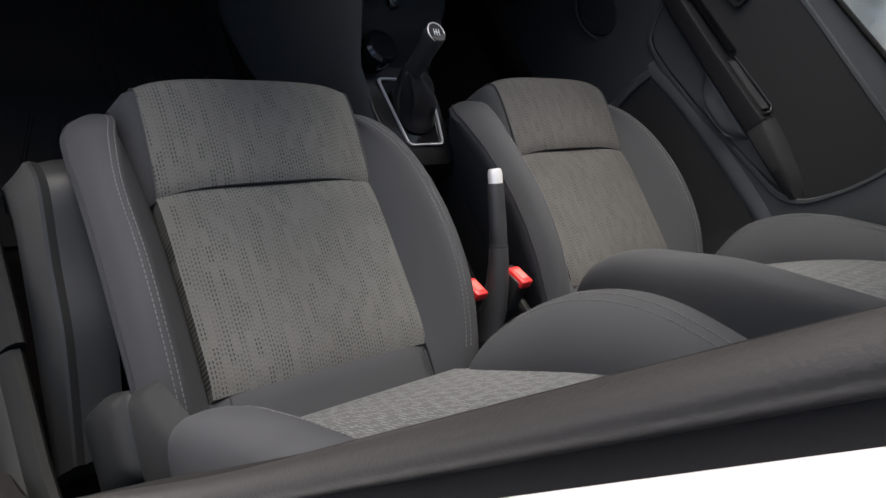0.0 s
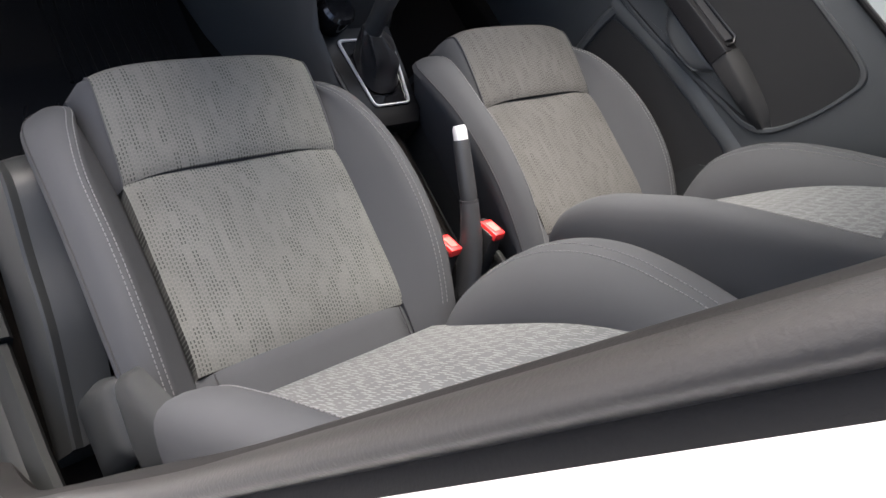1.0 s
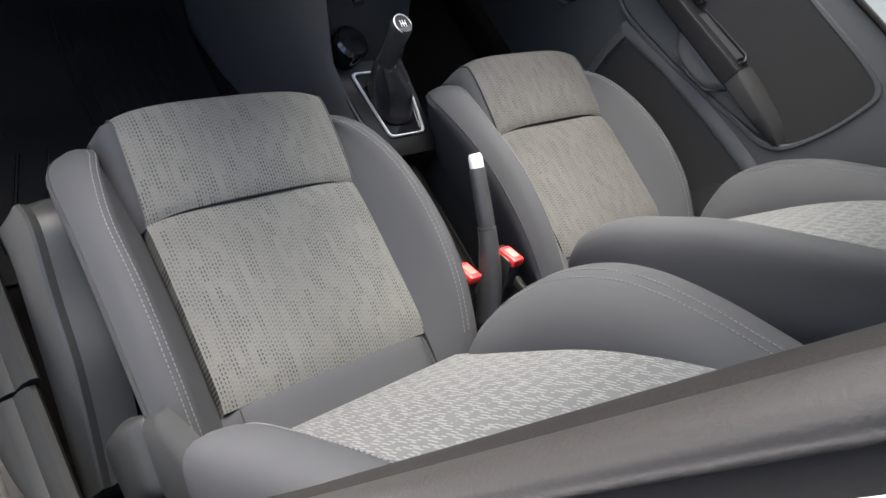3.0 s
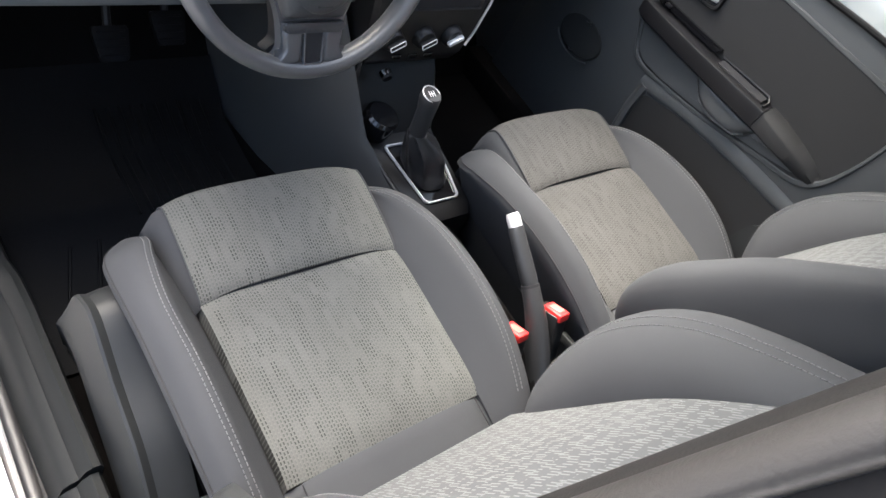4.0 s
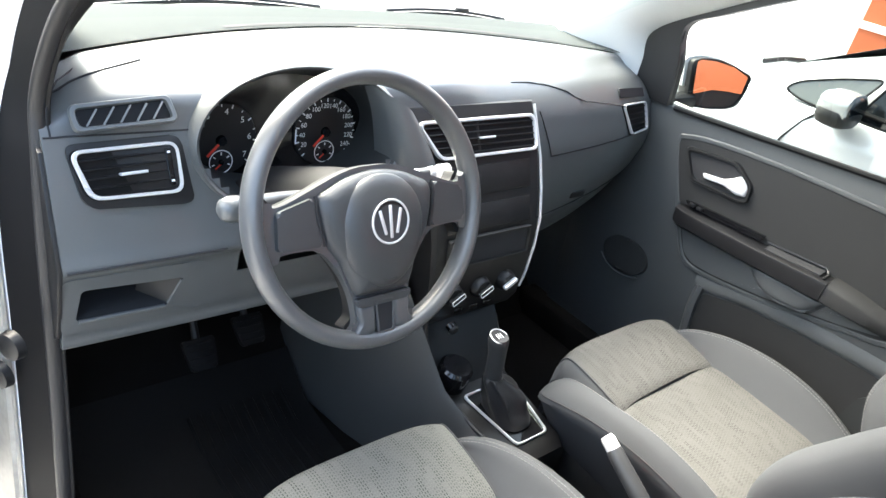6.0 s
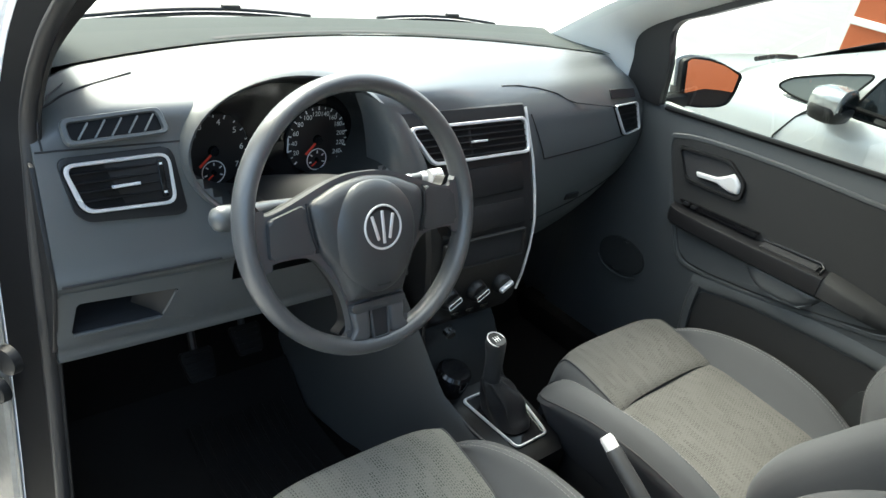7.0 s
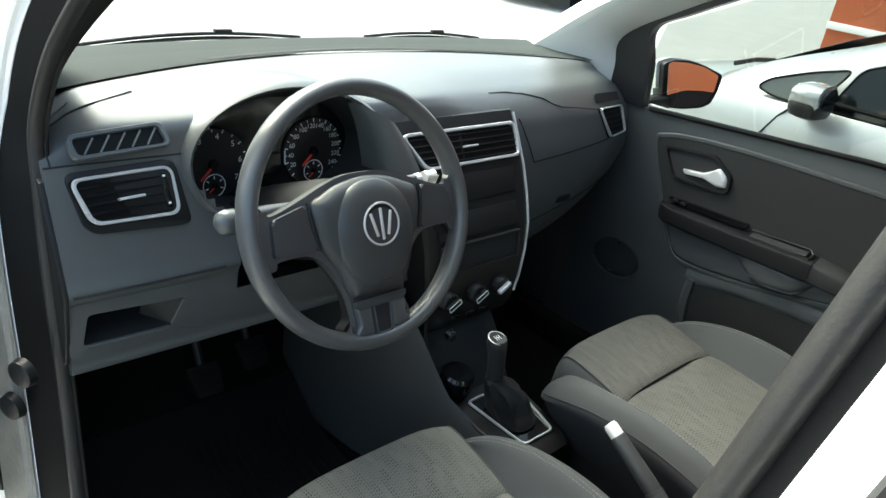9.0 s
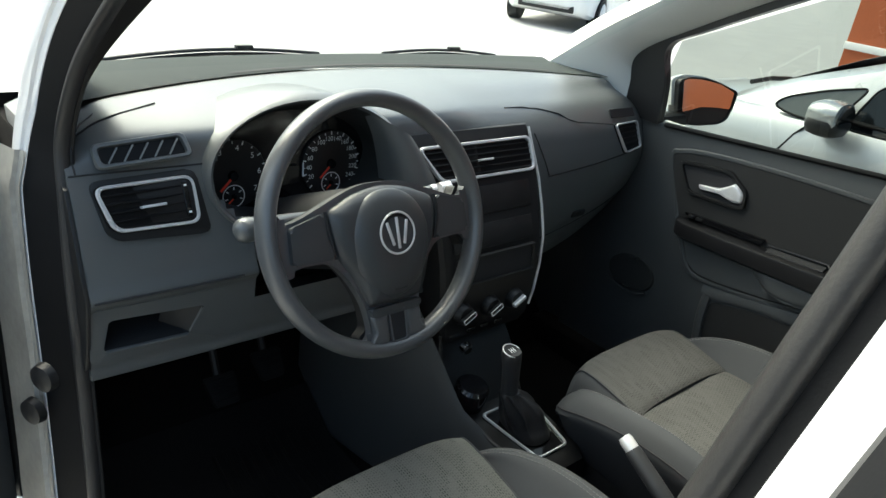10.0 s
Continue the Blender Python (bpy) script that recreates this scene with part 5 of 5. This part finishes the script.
for x, h, turn in ((-.0130, .034, 14), (0, .044, 0), (.0130, .034, -14)):
    part("emblem_bar", box((.0044, h, .003), (x, EMBLEM[1], .0388), .0008, 1, (0, 0, turn)), M_silver, wheel)
part("cover_mark", box((.022, .004, .0006), (0, -.090, .0298)), M_dash_low, wheel)

# ---- door details ----
on_door("window_sill_seal", tube([(.690, .755, 1.053), (.690, .5, 1.072), (.690, .24, 1.0915), (.690, -.1, 1.106)], .006, 8), M_rubber)
on_door("mirror_sail", loft([[(.688, .88, 1.06), (.688, .784, 1.06), (.70, .784, 1.06), (.70, .88, 1.06)], [(.684, .874, 1.20), (.684, .796, 1.235), (.694, .796, 1.235), (.694, .874, 1.20)]]), M_black)
part("rear_door_edge", box((.012, .004, .55), (.694, -.125, .80)), M_silver, car)

# wing mirror glass and stem
part("stem", box((.14, .05, .04), (-.11, .03, -.045), .012), M_black, mirror)


# ---- outside: neighbouring cars and walls ----
def body_rows(keys, n=40):
    """A car's shoulder-to-sill section rings along its length from keys (y, half width, sill, belt, deck)."""
    rows = []
    for y, w, zs, zb, zd in spline(keys, n):
        half = [(w * .90, zs), (w * .99, zs + .06), (w * 1.0, (zs + zb) / 2 - .05), (w * .985, zb - .10), (w * .955, zb - .01), (w * .92, zb + .012), (w * .6, zd), (0, zd + .01)]
        rows.append([(x, y, z) for x, z in half] + [(-x, y, z) for x, z in reversed(half[:-1])])
    return rows


def parked_car(at, paint, label):
    c = thing("parked_car", at, label, "car", "parked cars")
    low = [(-1.9, .55, .40, .80, .78), (-1.84, .74, .25, .95, .95), (-1.2, .82, .20, 1.02, 1.0), (0, .83, .20, 1.0, .98), (.7, .83, .20, .985, .97), (1.2, .81, .20, .95, .98), (1.6, .77, .22, .86, .90), (1.85, .66, .28, .74, .76), (1.93, .45, .36, .62, .62)]
    part("body", loft(body_rows(low)), paint, c)
    top = [(-1.72, .66, .99, .60, 1.05), (-1.5, .70, 1.0, .62, 1.36), (-.9, .745, 1.0, .60, 1.52), (-.2, .755, .98, .60, 1.48), (.35, .755, .97, .60, 1.34), (.65, .75, .965, .64, 1.21), (.95, .74, .96, .68, 1.085), (1.14, .70, .95, .68, .99)]
    part("cabin", loft([[(w, y, zb), ((w * .55 + wt * .45), y, zb * .55 + zt * .45), (wt, y, zt - .03), (wt * .85, y, zt), (0, y, zt + .015), (-wt * .85, y, zt), (-wt, y, zt - .03), (-(w * .55 + wt * .45), y, zb * .55 + zt * .45), (-w, y, zb)] for y, w, zb, wt, zt in spline(top, 40)]), paint, c)
    for sx in (-1, 1):
        def side(u, z):
            t = (z - 1.0) / .5
            return (sx * (.768 - .115 * t), u, z)
        for name, o in (("quarter_window", [(.914, 1.006), (.875, 1.043), (.75, 1.094), (.625, 1.132), (.70, .988), (.80, .986), (.86, .990)]), ("side_window", [(.655, .99), (.60, 1.138), (.30, 1.27), (-.25, 1.38), (-.25, .99)]), ("side_window", [(-.31, 1.04), (-.31, 1.45), (-.9, 1.43), (-1.15, 1.10), (-1.05, 1.04)])):
            r = rounded(o, .03)
            part(name, loft([[side(u, z) for u, z in r], [(p[0] + sx * .012, p[1], p[2]) for p in (side(u, z) for u, z in r)]]), M_quarter if name == "quarter_window" else M_dark_glass, c)
            part("window_rubber", tube([(side(u, z)[0] + sx * .012, u, z) for u, z in r], .004, 6, closed=True), M_rubber, c)
        part("mirror_arm", box((.06, .05, .05), (sx * .79, .71, 1.00), .012), M_black, c)
        m = part("mirror_shell", put(loft([[(x, y, z) for x, z in oval(0, 0, a, b, 36, 2.7)] for a, b, y in ((.078, .056, -.045), (.090, .064, -.04), (.094, .067, .0), (.088, .062, .04), (.068, .046, .068), (.03, .02, .078))]), pose(sx * .89, .665, 1.034) @ Matrix.Diagonal((.84, .9, .80, 1))), M_cap, c, "satin chrome wing mirror cap")
        part("mirror_base", put(loft([[(x, y, z) for x, y in oval(0, 0, a * .84, b * .84, 36, 2.7)] for a, b, z in ((.05, .04, -.075), (.086, .062, -.066), (.101, .072, -.045), (.101, .072, -.028), (.097, .066, -.02))]), pose(sx * .89, .671, 1.045)), M_black, c)
        part("mirror_glass", put(tube([(0, .004, 0), (0, -.004, 0)], [.05, .047], 32), pose(sx * .89, .622, 1.034) @ Matrix.Diagonal((1.3, 1, .93, 1))), M_dark_glass, c)
        part("mirror_foot", box((.12, .05, .03), (sx * .83, .70, .985), .012), M_black, c)
        part("belt_strip", tube([(sx * .782, y, 1.018) for y in (.75, .2, -.5, -1.1)], .008, 6), M_rubber, c)
        for y in (1.22, -1.25):
            w = part("wheel", put(tube([(-.10, 0, 0), (-.09, 0, 0), (.09, 0, 0), (.10, 0, 0)], [.26, .30, .30, .26], 32), pose(sx * .74, y, .30)), M_rubber, c)
            part("hubcap", put(tube([(0, 0, 0), (sx * .02, 0, 0)], [.20, .17], 28), pose(sx * .835, y, .30)), M_silver, w)
        part("shut_line", tube([(sx * (.80 if z > .9 else .822), y, z) for y, z in ((.74, 1.0), (.80, .93), (.84, .85), (.84, .55), (.82, .30))], .004, 6), M_seam, c)
        part("headlamp", put(box((.20, .16, .12), (0, 0, 0), .04), pose(sx * .60, 1.72, .72, 0, 0, -sx * 28)), M_chrome, c)
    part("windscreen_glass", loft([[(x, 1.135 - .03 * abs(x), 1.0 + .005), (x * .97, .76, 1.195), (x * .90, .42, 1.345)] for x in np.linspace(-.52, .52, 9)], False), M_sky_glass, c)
    part("wiper", tube([(-.50, 1.15, 1.02), (-.38, 1.13, 1.035), (-.22, 1.12, 1.03)], .010, 8), M_black, c)
    part("grille", box((.7, .06, .10), (0, 1.90, .56), .02), M_black, c)
    part("bumper_slot", box((1.0, .06, .12), (0, 1.90, .36), .02), M_black, c)
    return c


parked_car((2.47, .03, 0), M_carsilver, "silver hatchback parked alongside with chrome-capped mirror")
far = parked_car((10.6, 9.2, 0), M_white, "white car parked far across the forecourt")
far.matrix_world = pose(10.6, 9.2, 0, 0, 0, 115)

wall_o = part("wall_east", box((.3, 2.4, 4.2), (4.9, .72, 2.1), .01), M_orange)
tagged(wall_o, "orange painted forecourt wall with white stripes", "wall", kind="structure")
part("stripe", box((.02, 2.4, .05), (4.74, .72, 1.02), .004), M_mark, wall_o)
part("stripe", box((.02, 2.4, .05), (4.74, .72, 2.4), .004), M_mark, wall_o)
# only its near end shows; the long rest is added to block eastern sky
wall_r = part("wall_southeast", box((.3, 8.0, 4.2), (4.95, -4.484, 2.1), .01), M_redwall)
tagged(wall_r, "dark red painted wall next to the orange one", "wall", kind="structure")
# added out of view to hold back low daylight from the west
wall_w = part("shade_wall_west", box((.3, 5.2, 1.6), (-2.5, -3.0, .80), .01), M_wallgrey)
tagged(wall_w, "unseen grey wall added to cut light from the west", "wall", kind="structure")
wall_s = part("wall_south", box((3.2, .3, 3.4), (3.2, -9.0, 1.7), .01), M_orange)
tagged(wall_s, "orange painted wall behind the parked cars", "wall", kind="structure")
wall_n = part("wall_north", box((60, .3, 5), (0, 30, 2.5), .01), M_wall)
tagged(wall_n, "white rendered wall at the far side of the forecourt", "wall", kind="structure")
